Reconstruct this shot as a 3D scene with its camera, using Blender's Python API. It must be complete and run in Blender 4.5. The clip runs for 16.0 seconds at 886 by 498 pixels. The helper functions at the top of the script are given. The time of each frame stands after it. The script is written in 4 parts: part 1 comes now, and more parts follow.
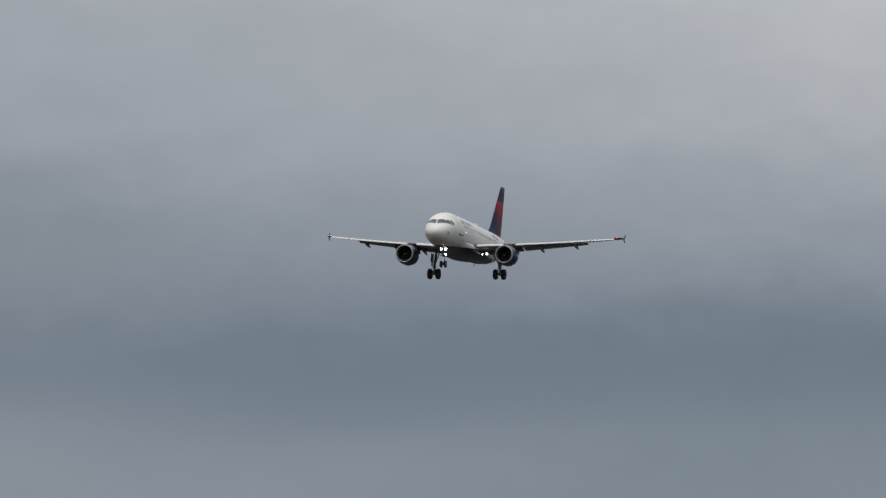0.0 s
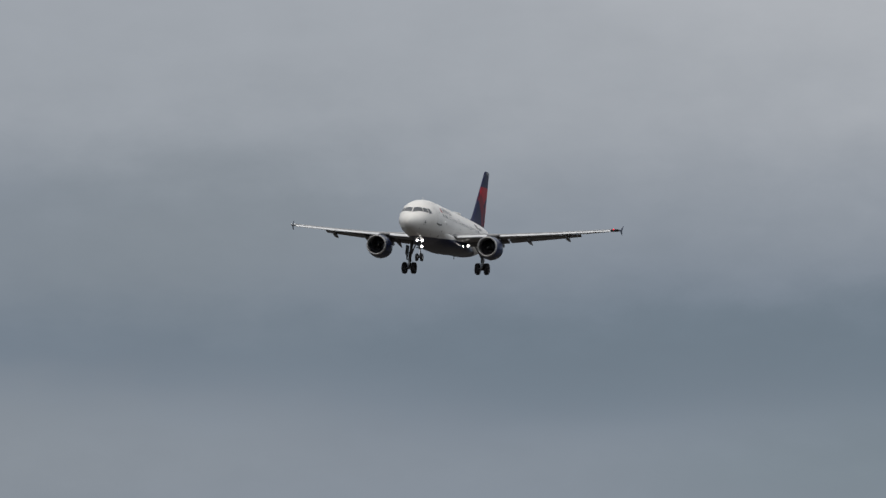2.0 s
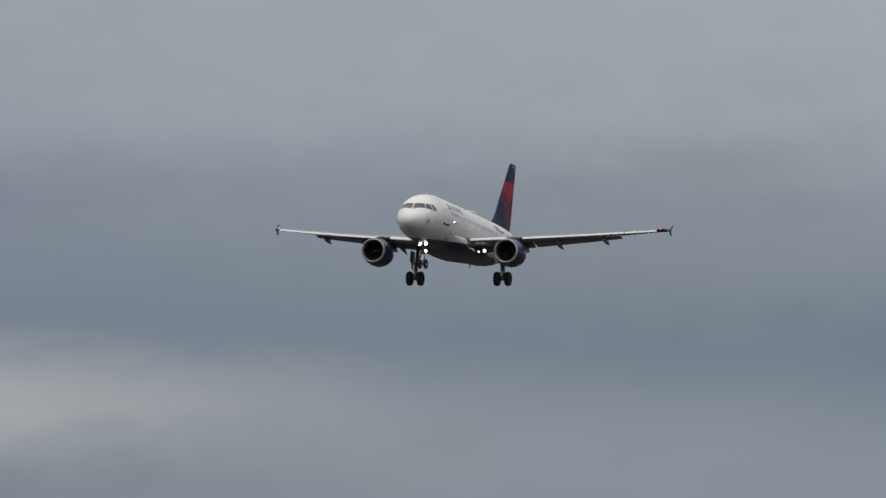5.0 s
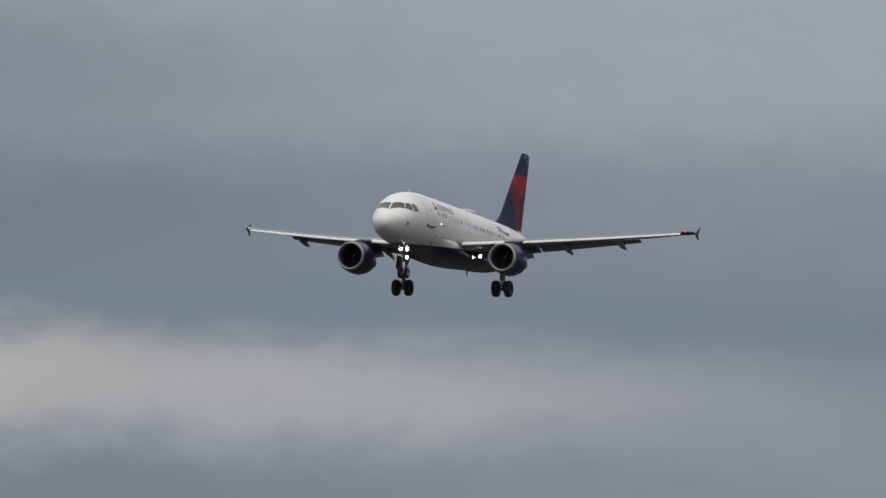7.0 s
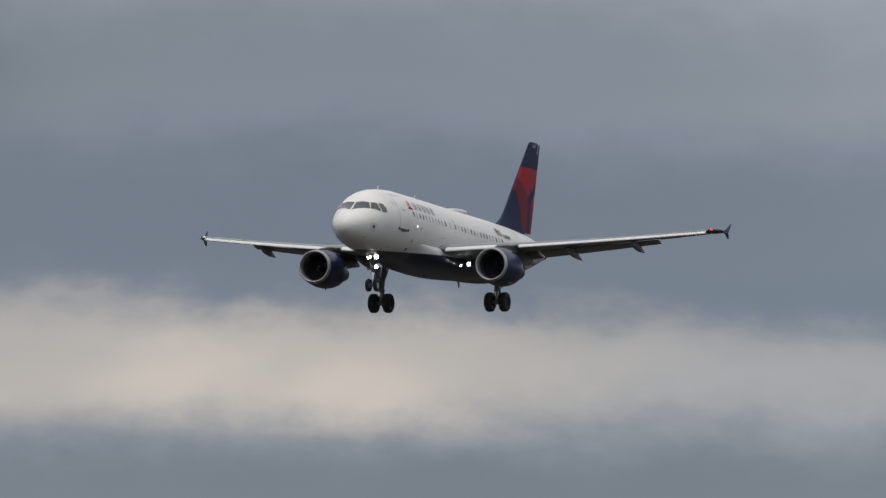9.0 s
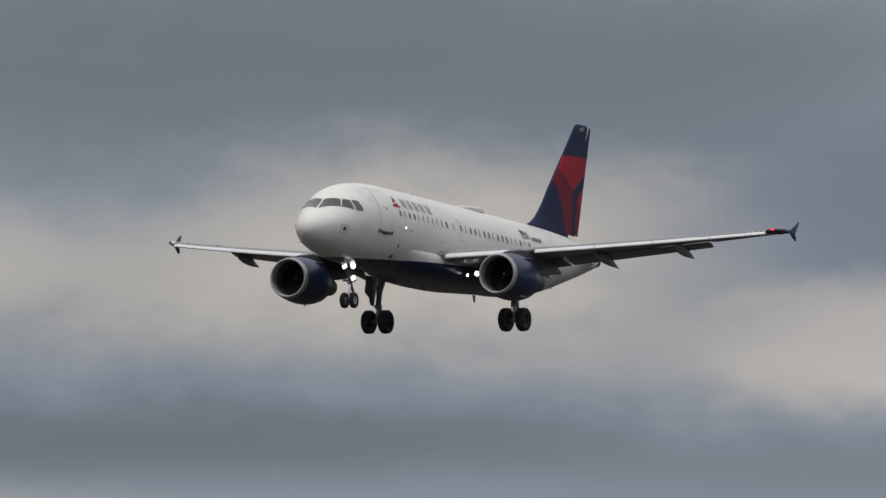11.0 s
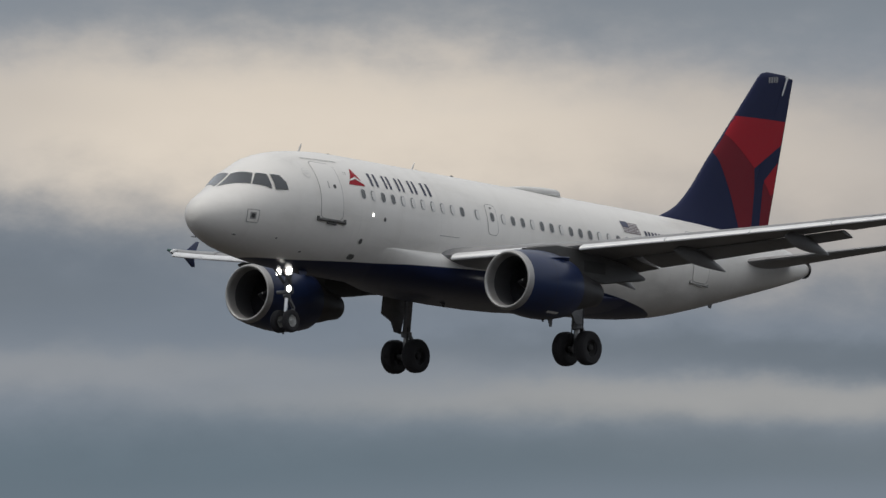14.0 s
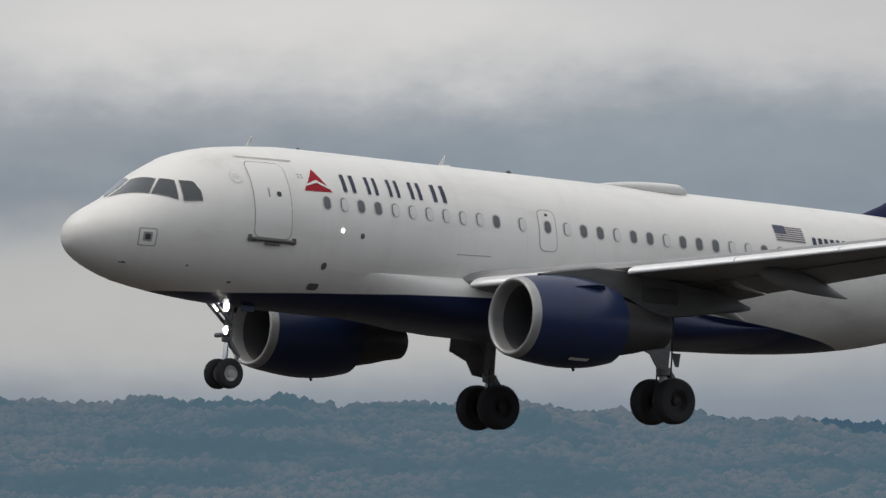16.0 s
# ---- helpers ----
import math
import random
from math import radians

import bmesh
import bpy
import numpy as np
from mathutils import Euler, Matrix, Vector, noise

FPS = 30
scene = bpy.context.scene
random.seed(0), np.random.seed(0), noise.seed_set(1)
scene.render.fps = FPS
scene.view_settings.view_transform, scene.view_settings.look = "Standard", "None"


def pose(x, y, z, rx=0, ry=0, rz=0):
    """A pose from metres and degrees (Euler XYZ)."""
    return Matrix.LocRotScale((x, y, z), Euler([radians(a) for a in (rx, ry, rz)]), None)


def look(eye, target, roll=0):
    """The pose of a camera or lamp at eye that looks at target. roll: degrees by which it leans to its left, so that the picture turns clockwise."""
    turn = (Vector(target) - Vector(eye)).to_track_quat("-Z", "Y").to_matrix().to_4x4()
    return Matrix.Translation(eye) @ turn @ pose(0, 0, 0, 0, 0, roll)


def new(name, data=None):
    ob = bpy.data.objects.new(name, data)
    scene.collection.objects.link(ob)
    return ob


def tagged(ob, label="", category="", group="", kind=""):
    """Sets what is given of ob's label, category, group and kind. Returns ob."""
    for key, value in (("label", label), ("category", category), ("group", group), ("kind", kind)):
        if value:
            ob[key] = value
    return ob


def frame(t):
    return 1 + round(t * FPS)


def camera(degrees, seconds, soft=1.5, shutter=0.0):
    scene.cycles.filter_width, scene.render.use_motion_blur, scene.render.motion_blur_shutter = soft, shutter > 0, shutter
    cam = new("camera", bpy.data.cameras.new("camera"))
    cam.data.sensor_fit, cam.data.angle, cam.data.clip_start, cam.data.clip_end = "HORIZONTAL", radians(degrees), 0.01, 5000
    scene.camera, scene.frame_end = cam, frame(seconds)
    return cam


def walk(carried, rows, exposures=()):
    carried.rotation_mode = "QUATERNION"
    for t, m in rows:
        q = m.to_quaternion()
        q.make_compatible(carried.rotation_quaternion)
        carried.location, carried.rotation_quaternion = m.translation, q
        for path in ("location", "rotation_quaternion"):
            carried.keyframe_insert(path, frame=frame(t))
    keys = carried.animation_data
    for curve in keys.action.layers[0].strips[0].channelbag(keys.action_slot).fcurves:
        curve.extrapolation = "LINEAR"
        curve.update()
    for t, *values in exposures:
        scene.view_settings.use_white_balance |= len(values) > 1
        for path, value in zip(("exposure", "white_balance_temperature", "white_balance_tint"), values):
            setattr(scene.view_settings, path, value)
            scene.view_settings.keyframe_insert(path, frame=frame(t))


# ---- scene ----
DEG = math.pi / 180


# ---- camera: a tripod beside the approach, turning after the aircraft ----
cam = camera(4.5346, 16.0, soft=1.45)
EYE = (0.0, 0.0, 2.0)

# seconds, bearing and tilt of the view in degrees
VIEW = (
    (0, -10.5395, 2.8928),
    (0.5, -10.7489, 2.8680),
    (1, -11.0121, 2.8501),
    (1.5, -11.3135, 2.8358),
    (2, -11.6462, 2.8298),
    (2.5, -12.0208, 2.8354),
    (3, -12.4287, 2.8368),
    (3.5, -12.8280, 2.8324),
    (4, -13.2569, 2.8245),
    (4.5, -13.6971, 2.8180),
    (5, -14.1597, 2.8103),
    (5.5, -14.6535, 2.8016),
    (6, -15.1875, 2.7923),
    (6.5, -15.7711, 2.7829),
    (7, -16.4064, 2.7884),
    (7.5, -17.0992, 2.7890),
    (8, -17.8493, 2.7874),
    (8.5, -18.6252, 2.7775),
    (9, -19.4595, 2.7583),
    (9.5, -20.4335, 2.7424),
    (10, -21.5079, 2.7274),
    (10.5, -22.6949, 2.7104),
    (11, -24.0094, 2.6880),
    (11.5, -25.4699, 2.6569),
    (12, -27.1131, 2.6328),
    (12.5, -29.0144, 2.5880),
    (13, -31.1456, 2.5366),
    (13.5, -33.5165, 2.4606),
    (14, -36.2554, 2.3473),
    (14.5, -39.3364, 2.2201),
    (15, -42.9260, 2.0950),
    (15.5, -47.1717, 1.9758),
    (16, -52.1908, 1.8530),
)


def view(az, tilt):
    a, e = az * DEG, tilt * DEG
    d = (math.sin(a) * math.cos(e), math.cos(a) * math.cos(e), math.sin(e))
    return look(EYE, (EYE[0] + d[0] * 100, EYE[1] + d[1] * 100, EYE[2] + d[2] * 100))


walk(cam, [(t, view(a, e)) for t, a, e in VIEW], exposures=((0.0, 0.0), (11.0, 0.0), (11.5, -0.02), (13.5, -0.02), (14.0, -0.12), (14.5, -0.09), (15.0, -0.02), (15.5, 0.0), (16.0, 0.06)))


# ---- sky: broken layers of cloud under a pale overcast ----
class Nodes:
    """Short hand for building node trees."""

    def __init__(self, tree, fresh=True):
        self.tree = tree
        if fresh:
            tree.nodes.clear()

    def add(self, kind, **sets):
        n = self.tree.nodes.new(kind)
        for k, v in sets.items():
            if k == "operation":
                n.operation = v
            elif k == "noise_dimensions":
                n.noise_dimensions = v
            elif k == "data_type":
                n.data_type = v
            elif k == "blend_type":
                n.blend_type = v
        return n

    def put(self, sock, v):
        if hasattr(v, "is_linked") or hasattr(v, "links"):
            self.tree.links.new(v, sock)
        else:
            sock.default_value = v

    def math(self, op, a, b=0.0, c=None, clamp=False):
        n = self.add("ShaderNodeMath", operation=op)
        n.use_clamp = clamp
        self.put(n.inputs[0], a)
        self.put(n.inputs[1], b)
        if c is not None:
            self.put(n.inputs[2], c)
        return n.outputs[0]

    def mix(self, fac, a, b):
        n = self.add("ShaderNodeMix", data_type="RGBA")
        n.clamp_factor = True
        self.put(n.inputs[0], fac)
        self.put(n.inputs[6], a if not isinstance(a, tuple) else (*a, 1.0))
        self.put(n.inputs[7], b if not isinstance(b, tuple) else (*b, 1.0))
        return n.outputs[2]

    def noise(self, vec, scale, detail=4.0, rough=0.5):
        n = self.add("ShaderNodeTexNoise")
        self.put(n.inputs["Vector"], vec)
        n.inputs["Scale"].default_value = scale
        n.inputs["Detail"].default_value = detail
        n.inputs["Roughness"].default_value = rough
        return n.outputs["Fac"]

    def ramp(self, fac, stops, smooth=True):
        n = self.add("ShaderNodeValToRGB")
        n.color_ramp.interpolation = "EASE" if smooth else "LINEAR"
        els = n.color_ramp.elements
        while len(els) < len(stops):
            els.new(0.5)
        for e, (p, c) in zip(els, stops):
            e.position = p
            e.color = (*c, 1.0) if isinstance(c, tuple) else (c, c, c, 1.0)
        self.put(n.inputs[0], fac)
        return n.outputs[0]

    def xyz(self, x, y, z):
        n = self.add("ShaderNodeCombineXYZ")
        for i, v in enumerate((x, y, z)):
            self.put(n.inputs[i], v)
        return n.outputs[0]


def srgb(r, g, b):
    return tuple((v / 255 / 12.92 if v <= 10 else ((v / 255 + 0.055) / 1.055) ** 2.4) for v in (r, g, b))


SUN_AZ, SUN_EL = 205.0, 62.0
# cloud banks: bearing, height, half widths in degrees, edge power, colour, cover
BANKS = (
    (-5.5, 4.5, 6.0, 1.3, 1.2, (196, 197, 200), 0.9),
    (-9.0, 2.30, 4.5, 0.30, 1.4, (104, 118, 130), 0.6),
    (-12.9, 2.95, 1.1, 0.55, 1.2, (127, 135, 143), 0.55),
    (-14.3, 2.75, 1.0, 0.40, 1.2, (128, 136, 144), 0.35),
    (-9.2, 1.70, 1.7, 0.35, 1.2, (112, 126, 135), 0.5),
    (-13.5, 3.90, 4.0, 0.60, 1.4, (158, 163, 170), 0.6),
    (-15.0, 1.80, 3.0, 0.35, 1.4, (137, 144, 152), 0.65),
    (-26.6, 3.85, 6.0, 0.75, 2.0, (106, 114, 123), 0.92),
    (-20.5, 3.00, 4.0, 0.45, 1.5, (106, 116, 132), 0.75),
    (-19.2, 3.75, 2.4, 0.35, 1.4, (112, 121, 134), 0.5),
    (-20.5, 2.14, 2.7, 0.31, 2.0, (197, 189, 181), 0.8),
    (-21.6, 2.35, 0.9, 0.22, 1.5, (176, 172, 170), 0.6),
    (-19.9, 2.02, 0.45, 0.16, 1.3, (214, 203, 192), 0.6),
    (-20.9, 2.12, 0.40, 0.17, 1.3, (212, 202, 192), 0.55),
    (-17.1, 2.06, 1.9, 0.27, 1.3, (174, 174, 176), 0.7),
    (-19.5, 1.56, 4.5, 0.19, 1.4, (110, 119, 128), 0.68),
    (-24.0, 2.66, 1.4, 0.50, 1.7, (195, 187, 178), 0.82),
    (-27.3, 2.58, 1.2, 0.42, 1.5, (194, 187, 179), 0.78),
    (-25.5, 2.50, 1.2, 0.38, 1.4, (186, 180, 172), 0.62),
    (-25.3, 1.70, 2.6, 0.21, 1.6, (98, 106, 115), 0.8),
    (-23.1, 3.60, 1.3, 0.45, 1.4, (98, 112, 120), 0.55),
    (-25.1, 3.48, 1.2, 0.30, 1.4, (100, 112, 120), 0.5),
    (-30.0, 2.82, 2.9, 0.25, 1.9, (206, 197, 192), 0.85),
    (-30.0, 2.35, 3.2, 0.42, 1.6, (170, 168, 165), 0.82),
    (-29.5, 1.70, 4.0, 0.14, 1.6, (102, 113, 124), 0.8),
    (-28.9, 1.27, 3.3, 0.28, 3.0, (174, 171, 167), 0.82),
    (-35.5, 3.75, 4.0, 0.35, 1.6, (122, 130, 139), 0.7),
    (-31.2, 3.50, 1.6, 0.28, 1.4, (110, 117, 126), 0.6),
    (-34.9, 2.72, 2.4, 0.52, 1.6, (206, 196, 186), 0.82),
    (-34.0, 1.82, 2.6, 0.13, 1.5, (104, 114, 124), 0.72),
    (-34.4, 1.56, 2.9, 0.12, 1.6, (170, 169, 167), 0.8),
    (-35.0, 1.28, 2.6, 0.14, 1.4, (112, 120, 126), 0.6),
    (-37.2, 2.98, 2.4, 0.46, 1.6, (230, 218, 203), 0.95),
    (-42.5, 2.95, 2.6, 0.80, 1.5, (186, 191, 196), 0.8),
    (-39.4, 2.98, 1.2, 0.38, 1.4, (208, 199, 189), 0.55),
    (-39.9, 2.18, 2.3, 0.34, 1.4, (115, 122, 130), 0.74),
    (-38.6, 3.15, 0.9, 0.26, 1.3, (205, 196, 186), 0.6),
    (-39.0, 1.72, 2.6, 0.12, 1.4, (158, 160, 163), 0.6),
    (-39.0, 1.22, 5.0, 0.30, 1.5, (98, 114, 126), 0.85),
    (-46.5, 2.80, 3.2, 0.80, 1.6, (181, 189, 195), 0.82),
    (-49.4, 3.05, 1.5, 0.35, 1.4, (200, 194, 192), 0.6),
    (-53.0, 3.05, 3.4, 0.55, 1.2, (216, 214, 212), 0.9),
    (-50.9, 2.30, 2.0, 0.32, 1.3, (140, 151, 160), 0.75),
    (-54.4, 2.32, 1.6, 0.22, 1.3, (152, 158, 164), 0.6),
    (-42.5, 1.75, 1.6, 0.34, 1.4, (158, 165, 170), 0.6),
    (-46.5, 1.15, 3.6, 0.22, 1.4, (142, 152, 162), 0.6),
    (-49.2, 1.62, 0.9, 0.25, 1.4, (190, 187, 184), 0.75),
    (-53.0, 1.58, 4.0, 0.44, 2.2, (190, 189, 186), 0.86),
)


def make_sky():
    world = bpy.data.worlds.new("sky")
    world.use_nodes = True
    scene.world = world
    n = Nodes(world.node_tree)
    tc = n.add("ShaderNodeTexCoord")
    sep = n.add("ShaderNodeSeparateXYZ")
    n.put(sep.inputs[0], tc.outputs["Generated"])
    az = n.math("DIVIDE", n.math("ARCTAN2", sep.outputs[0], sep.outputs[1]), DEG)
    el = n.math("DIVIDE", n.math("ARCSINE", sep.outputs[2]), DEG)
    # ragged edges: drawn-out noise shifts the layers
    drift = n.xyz(n.math("MULTIPLY", az, 0.34), n.math("MULTIPLY", el, 1.0), 0.0)
    drift2 = n.xyz(n.math("MULTIPLY", az, 0.8), n.math("MULTIPLY", el, 1.7), 3.0)
    n1 = n.math("SUBTRACT", n.noise(drift, 1.1, 3.0, 0.5), 0.5)
    n2 = n.math("SUBTRACT", n.noise(drift2, 2.2, 5.0, 0.55), 0.5)
    n3 = n.math("SUBTRACT", n.noise(drift2, 0.9, 2.0, 0.5), 0.5)
    flat = n.math("MAXIMUM", n.math("MULTIPLY_ADD", el, 0.75, -0.75, clamp=True), 0.3)
    n1, n2w = n.math("MULTIPLY", n1, flat), n.math("MULTIPLY", n2, flat)
    soft = n.math("ADD", el, n.math("MULTIPLY", n1, WARP[0]))
    billow = n.xyz(n.math("MULTIPLY", az, 1.5), n.math("MULTIPLY", el, 2.3), 7.0)
    n4 = n.math("SUBTRACT", n.noise(billow, 2.3, 5.0, 0.58), 0.5)
    elw = n.math("ADD", n.math("ADD", soft, n.math("MULTIPLY", n2w, WARP[1])), n.math("MULTIPLY", n.math("MULTIPLY", n4, flat), WARP[3]))
    azw = n.math("ADD", az, n.math("MULTIPLY", n3, WARP[2]))
    height = n.math("DIVIDE", soft, 10.0, clamp=True)
    low = n.ramp(height, LOW_SKY)
    high = n.ramp(n.math("DIVIDE", el, 90.0, clamp=True), HIGH_SKY, smooth=False)
    colour = n.mix(n.math("DIVIDE", n.math("SUBTRACT", el, 6.0), 5.0, clamp=True), low, high)
    for a, e, sa, se, power, col, cover in BANKS:
        u = n.math("DIVIDE", n.math("SUBTRACT", azw, a), sa)
        v = n.math("DIVIDE", n.math("SUBTRACT", elw, e), se)
        d = n.math("ADD", n.math("MULTIPLY", u, u), n.math("MULTIPLY", v, v))
        g = n.math("EXPONENT", n.math("MULTIPLY", n.math("POWER", d, power), -1.0))
        colour = n.mix(n.math("MULTIPLY", g, cover), colour, srgb(*col))
    # thin streaks and grain inside the layers
    fine = n.math("ADD", n.math("MULTIPLY_ADD", n2, 0.10, 1.0), n.math("MULTIPLY", n4, 0.05))
    grain = n.add("ShaderNodeVectorMath", operation="SCALE")
    n.put(grain.inputs[0], colour)
    n.put(grain.inputs["Scale"], fine)
    # the clear sky behind, all but covered
    blue = n.add("ShaderNodeTexSky")
    blue.sky_type = "NISHITA"
    blue.sun_disc = False
    blue.sun_elevation, blue.sun_rotation = SUN_EL * DEG, SUN_AZ * DEG
    dim = n.add("ShaderNodeVectorMath", operation="SCALE")
    n.put(dim.inputs[0], blue.outputs[0])
    dim.inputs["Scale"].default_value = 0.1
    both = n.mix(0.97, dim.outputs[0], grain.outputs[0])
    bg = n.add("ShaderNodeBackground")
    n.put(bg.inputs[0], both)
    bg.inputs[1].default_value = 1.0
    out = n.add("ShaderNodeOutputWorld")
    n.put(out.inputs[0], bg.outputs[0])


WARP = (0.45, 0.30, 1.4, 0.20)
LOW_SKY = ((0.0, srgb(120, 132, 146)), (0.16, srgb(132, 141, 153)), (0.235, srgb(113, 125, 140)), (0.30, srgb(129, 138, 150)),
           (0.36, srgb(145, 152, 162)), (0.45, srgb(154, 160, 170)), (1.0, srgb(168, 173, 180)))
HIGH_SKY = ((0.0, srgb(165, 170, 176)), (0.12, srgb(172, 178, 186)), (0.35, srgb(214, 217, 221)), (1.0, srgb(240, 241, 242)))
make_sky()

lamp = new("sun", bpy.data.lights.new("sun", "SUN"))
lamp.data.energy, lamp.data.angle, lamp.data.color = 0.95, 25 * DEG, (1.0, 0.94, 0.86)
lamp.matrix_basis = look((0, 0, 0), (-math.sin(SUN_AZ * DEG), -math.cos(SUN_AZ * DEG), -math.tan(SUN_EL * DEG)))


# ---- materials ----
def material(name, colour, rough=0.5, metal=0.0, vary=0.06, scale=1.5, stain=(0.0, 0.0, 0.0), stain_amount=0.0, bump=0.0, bump_scale=30.0, coat=0.0, spec=0.5, emit=None):
    """A surface with variation at two scales, some dirt and fine relief."""
    m = bpy.data.materials.new(name)
    m.use_nodes = True
    n = Nodes(m.node_tree)
    tc = n.add("ShaderNodeTexCoord").outputs["Object"]
    b = n.add("ShaderNodeBsdfPrincipled")
    big = n.noise(tc, scale, 3.0)
    small = n.noise(tc, scale * 9.0, 4.0, 0.6)
    tone = n.math("ADD", n.math("MULTIPLY_ADD", big, vary, 1.0 - vary * 0.5), n.math("MULTIPLY_ADD", small, vary * 0.6, -vary * 0.3))
    sc = n.add("ShaderNodeVectorMath", operation="SCALE")
    sc.inputs[0].default_value = colour
    n.put(sc.inputs["Scale"], tone)
    col = sc.outputs[0]
    if stain_amount:
        mp = n.add("ShaderNodeMapping")
        n.put(mp.inputs[0], tc)
        mp.inputs["Scale"].default_value = (1.0, 0.25, 1.0)
        dirt = n.ramp(n.noise(mp.outputs[0], scale * 2.2, 6.0, 0.65), ((0.45, 0.0), (0.8, stain_amount)))
        col = n.mix(dirt, col, stain)
    n.put(b.inputs["Base Color"], col)
    n.put(b.inputs["Roughness"], n.math("MULTIPLY_ADD", small, 0.14, rough - 0.07))
    b.inputs["Metallic"].default_value = metal
    b.inputs["Specular IOR Level"].default_value = spec
    if coat:
        b.inputs["Coat Weight"].default_value = coat
        b.inputs["Coat Roughness"].default_value = 0.08
    if bump:
        bp = n.add("ShaderNodeBump")
        bp.inputs["Strength"].default_value = bump
        bp.inputs["Distance"].default_value = 0.02
        n.put(bp.inputs["Height"], n.noise(tc, bump_scale, 4.0))
        n.put(b.inputs["Normal"], bp.outputs[0])
    if emit:
        b.inputs["Emission Color"].default_value = (*emit[0], 1.0)
        b.inputs["Emission Strength"].default_value = emit[1]
    out = n.add("ShaderNodeOutputMaterial")
    n.put(out.inputs[0], b.outputs[0])
    return m


def hull_paint():
    """White hull with a navy belly, the line sweeping up to the wing and down again behind it."""
    m = material("hull_paint", (0.83, 0.81, 0.775), 0.34, 0.0, 0.07, 0.5, (0.42, 0.40, 0.36), 0.26, coat=0.08)
    n = Nodes(m.node_tree, fresh=False)
    b = next(x for x in n.tree.nodes if x.type == "BSDF_PRINCIPLED")
    old = b.inputs["Base Color"].links[0].from_socket
    sep = n.add("ShaderNodeSeparateXYZ")
    n.put(sep.inputs[0], n.add("ShaderNodeTexCoord").outputs["Object"])
    y, z = sep.outputs[1], sep.outputs[2]
    line = n.math("MULTIPLY_ADD", n.ramp(n.math("DIVIDE", y, 40.0), BELLY_LINE, False), 2.0, -2.5)
    fac = n.math("MULTIPLY_ADD", n.math("SUBTRACT", line, z), 60.0, 0.5, clamp=True)
    # faint skin joints round the hull, grime streaked down the sides
    ring = n.math("ABSOLUTE", n.math("SUBTRACT", n.math("FRACT", n.math("DIVIDE", n.math("ADD", y, 0.9), 2.12)), 0.5))
    joint = n.math("MULTIPLY", n.math("LESS_THAN", ring, 0.0045), n.math("GREATER_THAN", y, 5.8))
    streak = n.noise(n.xyz(0.0, n.math("MULTIPLY", y, 1.1), n.math("MULTIPLY", z, 0.3)), 1.0, 5.0, 0.6)
    grime = n.ramp(streak, ((0.48, 0.0), (0.75, 0.13)))
    # sooty grime and wing shade painted behind the engines, scuffed patch over front door
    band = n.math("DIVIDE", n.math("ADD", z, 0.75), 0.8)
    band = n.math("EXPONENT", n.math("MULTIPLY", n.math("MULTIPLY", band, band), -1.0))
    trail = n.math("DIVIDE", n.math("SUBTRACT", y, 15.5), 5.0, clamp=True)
    mottle = n.ramp(n.noise(n.xyz(0.0, n.math("MULTIPLY", y, 0.35), n.math("MULTIPLY", z, 1.3)), 1.0, 4.0, 0.6), ((0.3, 0.12), (0.7, 0.50)))
    soot_shade = n.math("MULTIPLY", n.math("MULTIPLY", band, trail), mottle)
    pu, pv = n.math("DIVIDE", n.math("SUBTRACT", y, 3.75), 0.42), n.math("DIVIDE", n.math("SUBTRACT", z, 1.42), 0.24)
    scuff = n.math("EXPONENT", n.math("MULTIPLY", n.math("ADD", n.math("MULTIPLY", pu, pu), n.math("MULTIPLY", pv, pv)), -1.0))
    soot_shade = n.math("ADD", soot_shade, n.math("MULTIPLY", scuff, n.math("MULTIPLY", n.noise(n.xyz(0.0, y, z), 6.0, 4.0, 0.6), 0.45)))
    old = n.mix(grime, old, (0.50, 0.47, 0.42))
    old = n.mix(soot_shade, old, (0.40, 0.385, 0.36))
    old = n.mix(n.math("MULTIPLY", joint, 0.12), old, (0.38, 0.37, 0.35))
    n.put(b.inputs["Base Color"], n.mix(fac, old, (0.011, 0.019, 0.062)))
    b.inputs["Specular IOR Level"].default_value = 0.32
    return m


BELLY_LINE = tuple((yy / 40.0, (zz + 2.5) / 2.0) for yy, zz in
                   ((1.8, -1.92), (3.0, -1.86), (4.4, -1.80), (7.0, -1.60), (9.3, -1.45), (11.9, -1.33), (14.0, -1.21), (16.0, -1.13), (18.5, -1.12), (20.0, -1.19), (21.0, -1.26), (22.0, -1.35), (23.0, -1.45), (24.2, -1.60), (25.0, -1.75)))
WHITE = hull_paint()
PLAIN_WHITE = material("white_paint", (0.83, 0.81, 0.775), 0.34, 0.0, 0.05, 0.5, (0.45, 0.43, 0.38), 0.16, coat=0.15)
NAVY = material("navy_paint", (0.014, 0.027, 0.082), 0.36, 0.0, 0.2, 0.8, (0.02, 0.02, 0.024), 0.4, coat=0.15, spec=0.4)
FIN_NAVY = material("fin_navy_paint", (0.012, 0.017, 0.058), 0.5, 0.0, 0.15, 0.8, spec=0.18)
RED = material("red_paint", (0.36, 0.012, 0.024), 0.5, 0.0, 0.12, 0.8, spec=0.18)
DARK_RED = material("dark_red_paint", (0.17, 0.010, 0.020), 0.5, 0.0, 0.12, 0.8, spec=0.18)
GREY = material("wing_grey_paint", (0.265, 0.265, 0.27), 0.42, 0.0, 0.14, 0.7, (0.10, 0.095, 0.09), 0.45)
